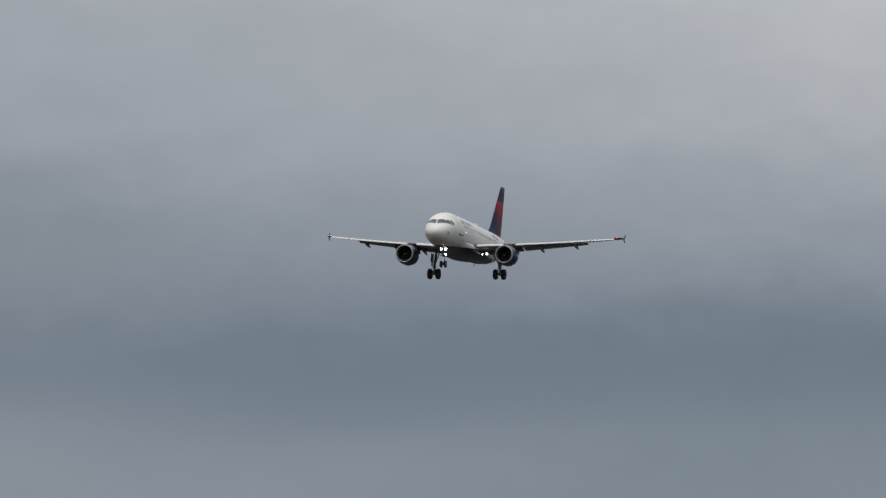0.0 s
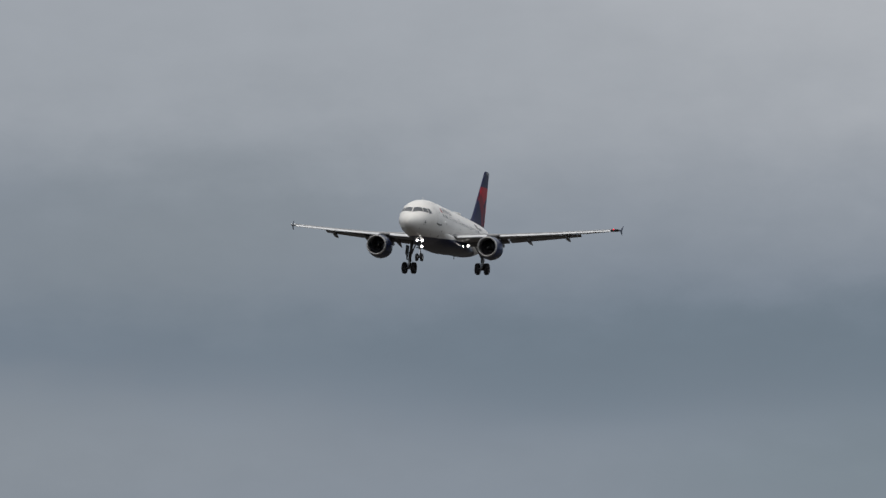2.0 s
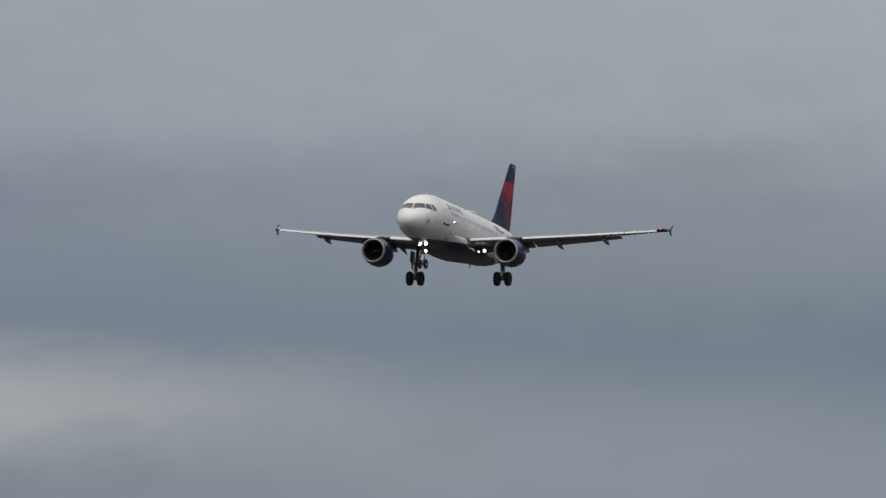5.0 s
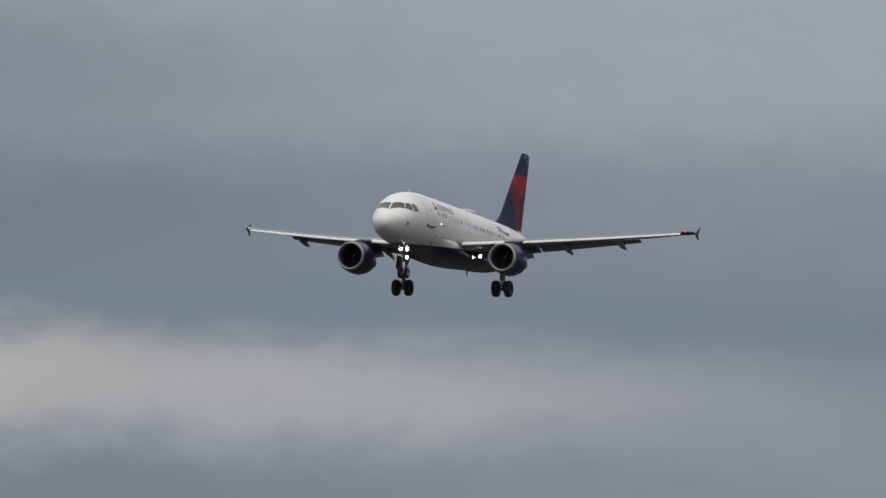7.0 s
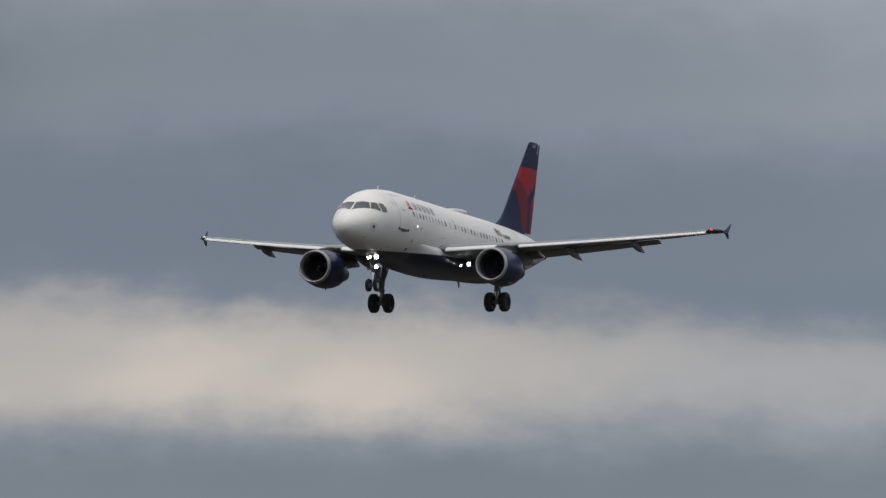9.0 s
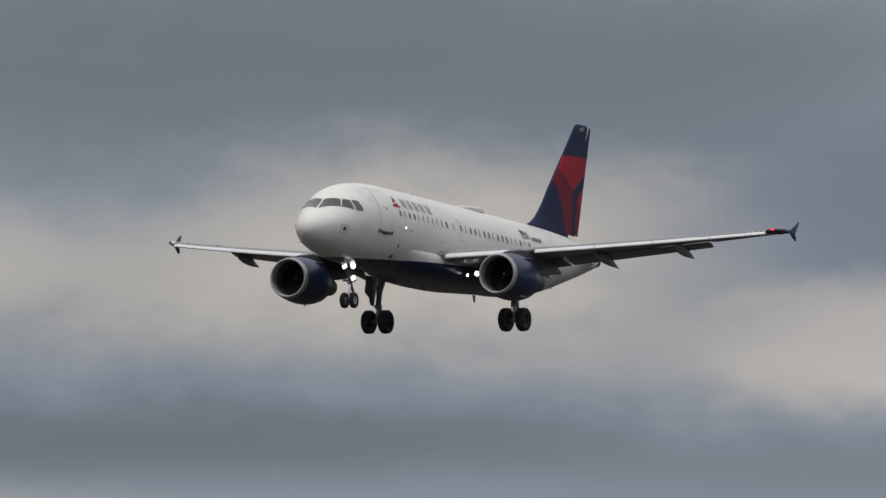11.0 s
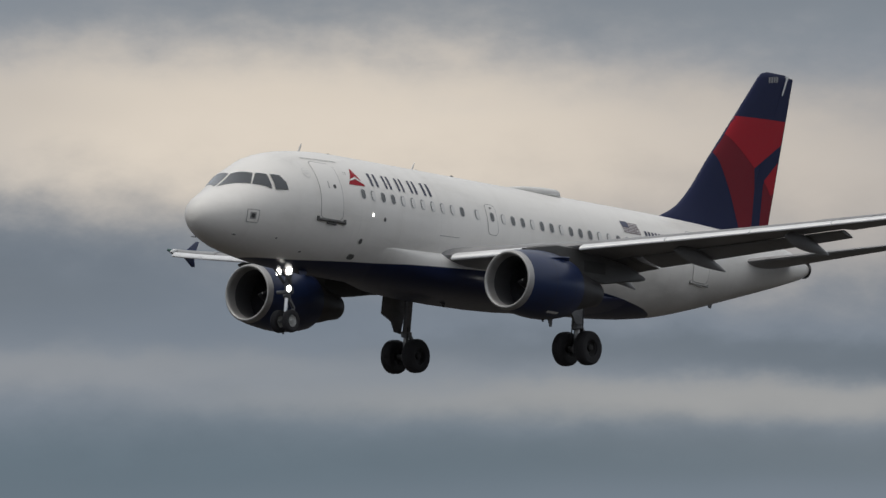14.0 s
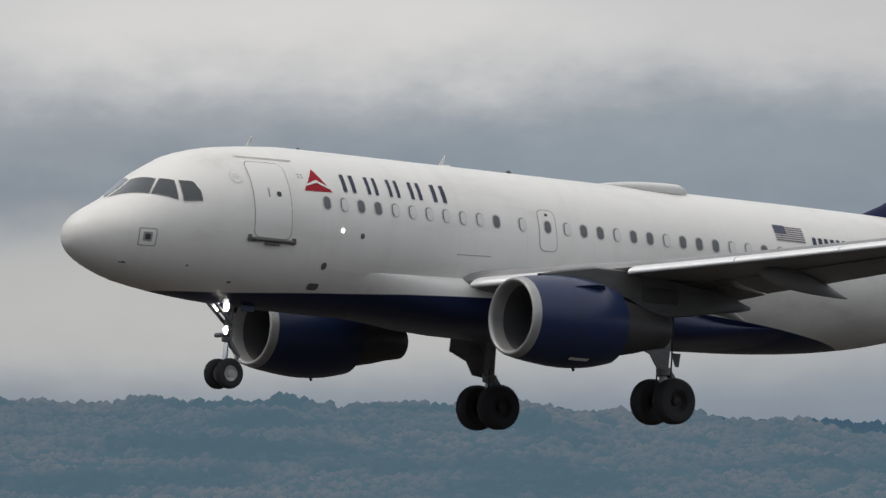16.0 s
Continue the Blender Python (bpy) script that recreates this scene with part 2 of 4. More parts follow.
# heat-stained metal, its grey lowered for the shade under the wing
PYLON = material("pylon_metal", (0.10, 0.098, 0.096), 0.5, 0.2, 0.3, 1.3, (0.03, 0.028, 0.026), 0.6)
# wing grey darkened for shade behind the nacelle, with exhaust stains
SHADED_SOOTY = material("shaded_sooty_grey", (0.17, 0.165, 0.16), 0.55, 0.0, 0.3, 1.1, (0.04, 0.038, 0.036), 0.8)
SLAT = material("slat_grey_paint", (0.76, 0.77, 0.77), 0.36, 0.0, 0.10, 0.8, (0.25, 0.24, 0.22), 0.25)
BARE = material("bare_slat_metal", (0.78, 0.785, 0.79), 0.40, 0.2, 0.08, 0.8, (0.3, 0.29, 0.28), 0.2)
LIP = material("inlet_lip_metal", (0.41, 0.405, 0.40), 0.48, 0.5, 0.12, 1.6, (0.16, 0.15, 0.14), 0.3)
DUCT = material("inlet_duct_grey", (0.075, 0.075, 0.08), 0.45, 0.0, 0.1, 1.5)
CORE = material("exhaust_metal", (0.085, 0.082, 0.085), 0.5, 0.5, 0.25, 1.6, (0.04, 0.035, 0.03), 0.5)
FAN = material("fan_titanium", (0.05, 0.05, 0.055), 0.45, 0.7, 0.2, 3.0)
SPIN = material("spinner_black", (0.02, 0.02, 0.022), 0.4)
STRUT = material("gear_grey_paint", (0.20, 0.20, 0.205), 0.4, 0.2, 0.2, 3.0, (0.05, 0.045, 0.04), 0.55)
CHROME = material("oleo_chrome", (0.7, 0.7, 0.7), 0.15, 1.0, 0.05, 3.0)
TYRE = material("tyre_rubber", (0.026, 0.025, 0.028), 0.8, 0.0, 0.25, 3.0, (0.04, 0.036, 0.034), 0.2, bump=0.15)
HUB = material("wheel_hub_paint", (0.45, 0.45, 0.44), 0.4, 0.3, 0.2, 4.0, (0.08, 0.07, 0.06), 0.5)
# main wheel hubs painted near black, as they stand in shade
DARK_HUB = material("shaded_wheel_hub", (0.024, 0.023, 0.023), 0.6, 0.2, 0.3, 4.0)
OLEO = material("oleo_steel", (0.30, 0.30, 0.30), 0.3, 0.9, 0.15, 3.0)
FLAG_RED = material("faded_flag_red", (0.19, 0.135, 0.14), 0.45)
FLAG_BLUE = material("faded_flag_blue", (0.06, 0.068, 0.12), 0.45)
GLASS = material("cockpit_glass", (0.018, 0.024, 0.032), 0.07, 0.0, 0.2, 2.0, coat=1.0)
PANE = material("cabin_window_glass", (0.085, 0.088, 0.092), 0.12, 0.0, 0.3, 0.9, coat=0.6)
SHADE = material("cabin_window_shade", (0.70, 0.69, 0.67), 0.4, 0.0, 0.2, 0.9, coat=0.4)
SEAL = material("door_seal_grey", (0.34, 0.335, 0.325), 0.55)
SILL = material("scuffed_door_sill", (0.11, 0.108, 0.105), 0.5, 0.2, 0.3, 4.0)
DOME = material("dome_grey_paint", (0.68, 0.67, 0.65), 0.45, 0.0, 0.1, 1.2, (0.3, 0.29, 0.27), 0.35)
FRAME = material("window_frame_grey", (0.52, 0.52, 0.51), 0.45)
VENT = material("grey_vent", (0.13, 0.128, 0.125), 0.55)
DARK = material("dark_fitting", (0.05, 0.05, 0.05), 0.5)
INK = material("navy_lettering_paint", (0.018, 0.022, 0.06), 0.4)
LAMP = material("lamp_glow", (0.9, 0.9, 0.9), 0.2, emit=((1.0, 0.96, 0.9), 9.0))
LANDING = material("landing_lamp_glow", (0.9, 0.9, 0.9), 0.2, emit=((1.0, 0.97, 0.92), 4.0))
LAMP_SMALL = material("small_lamp_glow", (0.9, 0.9, 0.9), 0.2, emit=((1.0, 0.98, 0.95), 6.0))
NAV_RED = material("red_nav_glow", (0.6, 0.02, 0.02), 0.2, emit=((1.0, 0.02, 0.05), 2.2))
NAV_GREEN = material("green_nav_glass", (0.02, 0.10, 0.08), 0.15)


# ---- the skin of the hull: distance aft, half width, top, bottom, widest height ----
FUS = ((0.07, 0.00, -0.70, -0.70, -0.70), (0.11, 0.19, -0.50, -0.90, -0.70), (0.22, 0.39, -0.31, -1.07, -0.68),
       (0.46, 0.63, -0.10, -1.26, -0.65), (0.85, 0.90, 0.13, -1.45, -0.59), (1.33, 1.15, 0.39, -1.62, -0.50),
       (1.8, 1.36, 0.73, -1.74, -0.40), (2.3, 1.52, 1.16, -1.82, -0.31), (2.8, 1.645, 1.46, -1.89, -0.23),
       (3.4, 1.76, 1.68, -1.95, -0.15), (4.2, 1.87, 1.86, -2.01, -0.08), (5.2, 1.94, 1.98, -2.05, -0.03),
       (6.4, 1.975, 2.06, -2.07, 0.0), (9.0, 1.975, 2.07, -2.07, 0.0), (17.0, 1.975, 2.07, -2.07, 0.0),
       (20.5, 1.975, 2.07, -1.97, 0.0), (22.5, 1.95, 2.07, -1.83, 0.02), (24.5, 1.86, 2.06, -1.57, 0.12),
       (26.6, 1.64, 2.03, -1.10, 0.32), (28.7, 1.30, 1.97, -0.54, 0.56), (30.8, 0.86, 1.86, 0.02, 0.80),
       (32.5, 0.48, 1.66, 0.50, 1.00), (33.4, 0.26, 1.42, 0.78, 1.08), (33.62, 0.17, 1.30, 0.90, 1.09))


def hermite(xs, ys, x):
    n = len(xs)
    k = min(max(int(np.searchsorted(xs, x)) - 1, 0), n - 2)
    sl = [(ys[i + 1] - ys[i]) / (xs[i + 1] - xs[i]) for i in range(n - 1)]

    def tangent(i):
        if i == 0:
            return sl[0]
        if i == n - 1:
            return sl[-1]
        a, b = sl[i - 1], sl[i]
        return 0.0 if a * b <= 0 else 2 * a * b / (a + b)
    h = xs[k + 1] - xs[k]
    t = (x - xs[k]) / h
    return ((2 * t ** 3 - 3 * t * t + 1) * ys[k] + (t ** 3 - 2 * t * t + t) * h * tangent(k)
            + (-2 * t ** 3 + 3 * t * t) * ys[k + 1] + (t ** 3 - t * t) * h * tangent(k + 1))


FU = [math.sqrt(r[0]) for r in FUS]
FC = [[r[c] for r in FUS] for c in range(5)]


def fus_ring(y):
    """Half width, top, bottom and widest height of the fuselage, y metres behind the nose."""
    u = math.sqrt(max(y, FUS[0][0]))
    return tuple(hermite(FU, FC[c], u) for c in (1, 2, 3, 4))


def fus_at(y, a, off=0.0):
    """A point of the skin at the angle a from the left side upwards."""
    w, top, bot, mid = fus_ring(y)
    return ((w + off) * math.cos(a), y, mid + ((top - mid if math.sin(a) > 0 else mid - bot) + off) * math.sin(a))


def fus_side(y, z, off=0.0, side=1):
    """The skin at the height z."""
    w, top, bot, mid = fus_ring(y)
    s = (z - mid) / (top - mid if z > mid else mid - bot)
    x, yy, zz = fus_at(y, math.asin(max(-1, min(1, s))), off)
    return (side * x, yy, zz)


# ---- helpers for meshes ----
def part(name, bm, mat, parent, label="", sharp=38.0, mats=()):
    """Links a bmesh as one mesh object under a thing or a part."""
    me = bpy.data.meshes.new(name)
    bm.normal_update()
    bm.to_mesh(me)
    bm.free()
    for m in (mat, *mats):
        me.materials.append(m)
    for p in me.polygons:
        p.use_smooth = True
    me.set_sharp_from_angle(angle=sharp * DEG)
    ob = new(name, me)
    ob.parent = parent
    return tagged(ob, label)


def again(name, me, parent, m, label=""):
    """Another object on a mesh that is there already."""
    ob = new(name, me)
    ob.parent = parent
    ob.matrix_basis = m
    return tagged(ob, label)


def loft(bm, rings, closed=True, caps=True, mat=0):
    rows = [[bm.verts.new(p) for p in r] for r in rings]
    n = len(rows[0])
    for a, b in zip(rows, rows[1:]):
        for i in range(n if closed else n - 1):
            j = (i + 1) % n
            f = bm.faces.new((a[i], a[j], b[j], b[i]))
            f.material_index = mat
    if caps and closed:
        bm.faces.new(rows[0]).material_index = mat
        bm.faces.new(rows[-1]).material_index = mat
    bmesh.ops.recalc_face_normals(bm, faces=bm.faces[:])
    return rows


def turned(bm, profile, seg=40, at=(0, 0, 0), closed_ends=True):
    """A body of revolution round the y axis: profile of (y, radius)."""
    rings = [[(at[0] + r * math.cos(k * math.tau / seg), at[1] + y, at[2] + r * math.sin(k * math.tau / seg)) for k in range(seg)] for y, r in profile]
    loft(bm, rings, caps=closed_ends)


def tube(bm, a, b, r0, r1=None, seg=14):
    a, b = Vector(a), Vector(b)
    r1 = r0 if r1 is None else r1
    q = (b - a).to_track_quat("Z", "Y").to_matrix()
    ring = lambda c, r: [c + q @ Vector((r * math.cos(k * math.tau / seg), r * math.sin(k * math.tau / seg), 0)) for k in range(seg)]
    e = min(0.15 * (b - a).length, 0.02)
    d = (b - a).normalized() * e
    loft(bm, [ring(a, r0 * 0.9), ring(a + d, r0), ring(b - d, r1), ring(b, r1 * 0.9)])


def slab(bm, pts, thick, axis=0, bevel=0.01):
    """A flat outline, given thickness along an axis, with softened edges."""
    lo, hi = [], []
    for p in pts:
        a, b = list(p), list(p)
        a[axis] -= thick / 2
        b[axis] += thick / 2
        lo.append(a)
        hi.append(b)
    c = [sum(v[k] for v in pts) / len(pts) for k in range(3)]

    def shrink(r):
        return [[v[k] + (c[k] - v[k]) * 0.04 if k != axis else v[k] for k in range(3)] for v in r]
    mid_lo = [[v[k] + (thick * 0.2 if k == axis else 0) for k in range(3)] for v in lo]
    mid_hi = [[v[k] - (thick * 0.2 if k == axis else 0) for k in range(3)] for v in hi]
    loft(bm, [shrink(lo), mid_lo, mid_hi, shrink(hi)])


def patch(poly, surf, step, lift, thick=0.0):
    """A thin painted or fitted piece: an outline in two coordinates, laid on a curved surface."""
    bm = bmesh.new()
    bm.faces.new([bm.verts.new((u, v, 0)) for u, v in poly])
    us, vs = [p[0] for p in poly], [p[1] for p in poly]
    for k, (lo, hi) in enumerate(((min(us), max(us)), (min(vs), max(vs)))):
        x = lo + step
        while x < hi - 1e-6:
            co = (x, 0, 0) if k == 0 else (0, x, 0)
            no = (1, 0, 0) if k == 0 else (0, 1, 0)
            bmesh.ops.bisect_plane(bm, geom=bm.verts[:] + bm.edges[:] + bm.faces[:], plane_co=co, plane_no=no)
            x += step
    top = [(v, v.co.copy()) for v in bm.verts]
    rim = [e for e in bm.edges if e.is_boundary]
    if thick:
        out = bmesh.ops.extrude_edge_only(bm, edges=rim)
        low = [g for g in out["geom"] if isinstance(g, bmesh.types.BMVert)]
        for v in low:
            v.co = surf(v.co.x, v.co.y, -0.004)
    for v, co in top:
        v.co = surf(co.x, co.y, lift)
    bmesh.ops.recalc_face_normals(bm, faces=bm.faces[:])
    return bm


def rounded(u0, u1, v0, v1, r, seg=4):
    pts = []
    for cu, cv, a0 in ((u1 - r, v1 - r, 0), (u0 + r, v1 - r, 90), (u0 + r, v0 + r, 180), (u1 - r, v0 + r, 270)):
        for k in range(seg + 1):
            a = (a0 + 90 * k / seg) * DEG
            pts.append((cu + r * math.cos(a), cv + r * math.sin(a)))
    return pts


# ---- ground: one sheet from the airfield to the hills ----
def hill_height(az, r):
    """Height of the land at a bearing in degrees and a distance."""
    x, y = r * math.sin(az * DEG), r * math.cos(az * DEG)
    n = noise.fractal(Vector((x / 900.0, y / 900.0, 0.3)), 1.0, 2.0, 5)
    far = 4520.0
    crest = math.tan(hill_line(az) * DEG) * far + EYE[2]
    up = min(max((r - 3300.0) / (far - 3300.0), 0.0), 1.0)
    up = up * up * (3 - 2 * up)
    h = crest * up + n * 10.0 * up * (1 - up)
    near = near_hill(az)
    if near > 0:
        k = math.exp(-((r - 3350.0) / 420.0) ** 2)
        h = max(h, (math.tan(near * DEG) * 3350.0 + EYE[2]) * k + n * 7.0 * k * (1 - k) * 2)
    if r > far:
        h *= max(0.0, 1 - (r - far) / 700.0)
    return max(h, -0.2 if r > 30 else 0.0)


def hill_line(az):
    return float(np.interp(az, *HILL)) + 0.006 * math.sin(az * 7.1 + 2) + 0.006 * math.sin(az * 17.0)


def near_hill(az):
    """Crest of the nearer slope, which rises to the left."""
    return max(0.0, float(np.interp(az, *SLOPE)) + 0.012 * math.sin(az * 4.1) + 0.008 * math.sin(az * 9.7 + 1))


# bearing and height in degrees of the far ridge and of the nearer slope
HILL = ((-60, -56, -50, -49.0, -48.1, -47.4, -46.5, -45.5, -44.9, -43.3, -42.7, -42.3, -41.6, -40.8, -40.5, -40.0, -39.65, -39.4, -39.05, -38.7, -37.8, -37.0, -30, -10),
        (0.95, 0.95, 0.94, 0.955, 0.93, 0.94, 0.92, 0.965, 1.0, 1.025, 1.03, 0.99, 1.035, 1.045, 0.995, 0.975, 0.98, 0.935, 0.99, 0.98, 1.01, 0.965, 0.9, 0.8))
SLOPE = ((-62, -56, -54.5, -52, -50.8, -49.8, -48.6, -47, -45, -43, -41), (0.9, 1.01, 1.03, 1.02, 0.96, 0.84, 0.69, 0.62, 0.60, 0.5, 0.0))


def make_ground():
    azs = [-180 + 6 * k for k in range(20)] + [-60 + 0.1 * k for k in range(300)] + [-30 + 1.5 * k for k in range(20)] + [6 * k for k in range(30)]
    rs = [0.5, 40, 150, 500, 1200, 2200, 2700] + [2850 + 50 * k for k in range(34)] + [4560, 4620, 4700, 4800, 4900]
    verts = [(r * math.sin(a * DEG), r * math.cos(a * DEG), hill_height(a, r)) for r in rs for a in azs]
    n = len(azs)
    faces = [(i * n + j, i * n + (j + 1) % n, (i + 1) * n + (j + 1) % n, (i + 1) * n + j) for i in range(len(rs) - 1) for j in range(n)]
    faces.append(tuple(range(n)))
    me = bpy.data.meshes.new("ground")
    me.from_pydata(verts, [], faces)
    me.update()
    for p in me.polygons:
        p.use_smooth = True
    bm = bmesh.new()
    bm.from_mesh(me)
    bmesh.ops.recalc_face_normals(bm, faces=bm.faces[:])
    if bm.faces[0].normal.z < 0:
        bmesh.ops.reverse_faces(bm, faces=bm.faces[:])
    bm.to_mesh(me)
    bm.free()
    m = bpy.data.materials.new("open_land")
    m.use_nodes = True
    nd = Nodes(m.node_tree)
    tc = nd.add("ShaderNodeTexCoord").outputs["Object"]
    b = nd.add("ShaderNodeBsdfPrincipled")
    big = nd.noise(tc, 0.02, 6.0, 0.6)
    small = nd.noise(tc, 0.15, 4.0, 0.6)
    field = nd.ramp(nd.math("MULTIPLY_ADD", small, 0.4, nd.math("MULTIPLY", big, 0.7)), ((0.35, (0.034, 0.032, 0.030)), (0.55, (0.050, 0.046, 0.042)), (0.72, (0.075, 0.066, 0.058))))
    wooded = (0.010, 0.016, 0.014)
    b.inputs["Specular IOR Level"].default_value = 0.0
    b.inputs["Roughness"].default_value = 0.95
    # haze on the distant slopes, painted as a blue glow of the land
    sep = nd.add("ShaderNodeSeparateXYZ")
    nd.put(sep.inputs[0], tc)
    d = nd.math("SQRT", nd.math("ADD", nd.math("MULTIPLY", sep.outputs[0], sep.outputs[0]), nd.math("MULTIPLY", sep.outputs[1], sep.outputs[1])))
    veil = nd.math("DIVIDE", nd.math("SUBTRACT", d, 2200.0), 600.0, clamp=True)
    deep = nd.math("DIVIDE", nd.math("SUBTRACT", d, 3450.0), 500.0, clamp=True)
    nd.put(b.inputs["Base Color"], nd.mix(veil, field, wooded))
    nd.put(b.inputs["Emission Color"], nd.mix(deep, NEAR_HAZE_GLOW, HAZE_GLOW))
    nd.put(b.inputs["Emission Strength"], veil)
    out = nd.add("ShaderNodeOutputMaterial")
    nd.put(out.inputs[0], b.outputs[0])
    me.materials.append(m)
    tagged(new("ground", me), "flat airfield grass running out to wooded hills, haze painted as glow", "ground", kind="structure")


# blue glow colours of the painted haze, far and near
HAZE_GLOW = (0.045, 0.089, 0.134)
NEAR_HAZE_GLOW = (0.070, 0.118, 0.154)
make_ground()


def make_woods(name, label, spots, size, mat):
    """A far wood: each crown a few broad uneven clumps, all in one mesh."""
    bm = bmesh.new()
    bmesh.ops.create_icosphere(bm, subdivisions=1, radius=1.0)
    base = np.array([v.co[:] for v in bm.verts])
    tris = np.array([[v.index for v in f.verts] for f in bm.faces])
    bm.free()
    rng = np.random.default_rng(7)
    verts, faces, at = [], [], 0
    for x, y, z in spots:
        s = size * rng.uniform(0.6, 1.3)
        # crowns stand in groups of uneven height
        z += 1.4 * size * max(0.0, noise.noise(Vector((x / (6.5 * size), y / (6.5 * size), 1.7))))
        for k in range(rng.integers(3, 5)):
            way = rng.normal(0, 1, 3)
            way[2] = abs(way[2])
            off = way / np.linalg.norm(way) * s * (0.65 if k else 0.0) * (1, 1, 0.8)
            r = s * (rng.uniform(0.25, 0.5) if k else 0.75)
            lump = 1 + 0.10 * rng.standard_normal(len(base))
            verts.append(base * lump[:, None] * r * (1, 1, rng.uniform(0.7, 1.0)) + off + (x, y, z))
            faces.append(tris + at)
            at += len(base)
    me = bpy.data.meshes.new(name)
    me.from_pydata(np.concatenate(verts).tolist(), [], np.concatenate(faces).tolist())
    me.materials.append(mat)
    me.polygons.foreach_set("use_smooth", [True] * len(me.polygons))
    tagged(new(name, me), label, "trees", kind="stuff")


def wood_material(name, stops, haze_glow):
    m = bpy.data.materials.new(name)
    m.use_nodes = True
    nd = Nodes(m.node_tree)
    b = nd.add("ShaderNodeBsdfPrincipled")
    geo = nd.add("ShaderNodeNewGeometry")
    tc = nd.add("ShaderNodeTexCoord").outputs["Object"]
    patchy = nd.noise(tc, 0.015, 3.0, 0.5)
    tone = nd.math("MULTIPLY_ADD", geo.outputs["Random Per Island"], 0.05, nd.math("MULTIPLY_ADD", patchy, 2.0, -0.44))
    leaf = nd.ramp(tone, stops)
    nd.put(b.inputs["Base Color"], leaf)
    # leaves let half of the light through
    thin = nd.add("ShaderNodeBsdfTranslucent")
    nd.put(thin.inputs[0], leaf)
    both = nd.add("ShaderNodeMixShader")
    both.inputs[0].default_value = 0.45
    b.inputs["Roughness"].default_value = 0.95
    b.inputs["Specular IOR Level"].default_value = 0.0
    # distance haze, added as a faint blue glow from the leaves
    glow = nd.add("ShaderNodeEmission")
    glow.inputs[0].default_value = (*haze_glow, 1.0)
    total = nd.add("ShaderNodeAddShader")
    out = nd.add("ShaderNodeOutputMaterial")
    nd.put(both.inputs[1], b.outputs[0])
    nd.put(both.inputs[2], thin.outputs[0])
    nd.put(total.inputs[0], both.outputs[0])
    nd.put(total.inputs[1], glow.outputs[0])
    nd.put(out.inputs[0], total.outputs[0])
    return m


def spots_on(az0, az1, r0, r1, count, seed):
    rng = np.random.default_rng(seed)
    out = []
    for _ in range(count):
        a, r = rng.uniform(az0, az1), rng.uniform(r0, r1)
        h = hill_height(a, r)
        out.append((r * math.sin(a * DEG), r * math.cos(a * DEG), h - 1.0))
    return out


FAR_WOOD = wood_material("far_wood", ((0.2, (0.008, 0.014, 0.014)), (0.8, (0.018, 0.024, 0.02))), HAZE_GLOW)
NEAR_WOOD = wood_material("autumn_wood", ((0.28, (0.006, 0.011, 0.010)), (0.40, (0.014, 0.018, 0.017)), (0.60, (0.080, 0.052, 0.044)), (0.90, (0.125, 0.076, 0.060))), NEAR_HAZE_GLOW)
make_woods("ridge_woods", "dark blue woods along the far ridge, haze painted as glow", spots_on(-57, -34, 4400, 4530, 5000, 3), 3.4, FAR_WOOD)
make_woods("slope_woods", "green and russet woods on the nearer hillside, haze painted as glow", spots_on(-55.5, -44, 2960, 3400, 11000, 4), 3.2, NEAR_WOOD)


# ---- the aircraft: x to its left, y aft from the nose, z up from the hull's axis ----
jet = tagged(new("airliner"), "white twin-engined airliner with navy belly, red and navy tail, wheels down", "aircraft")


def make_hull():
    bm = bmesh.new()
    ys = [0.07, 0.073, 0.08, 0.095] + [0.07 + 0.045 * 1.32 ** k for k in range(0, 15)] + [3.0 + 0.35 * k for k in range(11)] + [7.4 + 1.2 * k for k in range(11)] + [20.5 + 0.6 * k for k in range(22)] + [33.62]
    ys = sorted(y for y in ys if y <= 33.62)
    seg = 72
    rings = [[fus_at(max(y, 0.0702), k * math.tau / seg) for k in range(seg)] for y in ys]
    loft(bm, rings)
    return part("fuselage", bm, WHITE, jet, "white hull with navy belly", sharp=50)


hull = make_hull()


def wing_z(x):
    return -1.28 + 0.098 * x + 0.0013 * x * x


def wing_le(x):
    return 13.02 + (x - 6.28) * 0.515


def wing_te(x):
    return 16.95 + 0.02 * (x - 2) if x < 6.4 else 17.04 + (x - 6.4) * 0.283


def foil(t, n=14, camber=0.02):
    """An aerofoil outline in chords: (along, up), round the nose from tail to tail."""
    th = lambda x: 5 * t * (0.2969 * math.sqrt(x) - 0.126 * x - 0.3516 * x * x + 0.2843 * x ** 3 - 0.1036 * x ** 4)
    xs = [(1 - math.cos(math.pi * k / n)) / 2 for k in range(n + 1)]
    cam_ = lambda x: camber * 4 * x * (1 - x)
    return [(x, cam_(x) + th(x)) for x in reversed(xs)] + [(x, cam_(x) - th(x)) for x in xs[1:-1]]


def section(x, le, chord, z, t, twist=0.0, lo=0.0, hi=1.0, camber=0.02, n=14):
    """One rib: the stretch lo..hi of an aerofoil, turned nose up by twist degrees."""
    out = []
    c, s = math.cos(twist * DEG), math.sin(twist * DEG)
    for u, v in foil(t, n, camber):
        uu = lo + (hi - lo) * u
        out.append((x, le + chord * (uu * c + v * s), z + chord * (v * c - uu * s)))
    return out


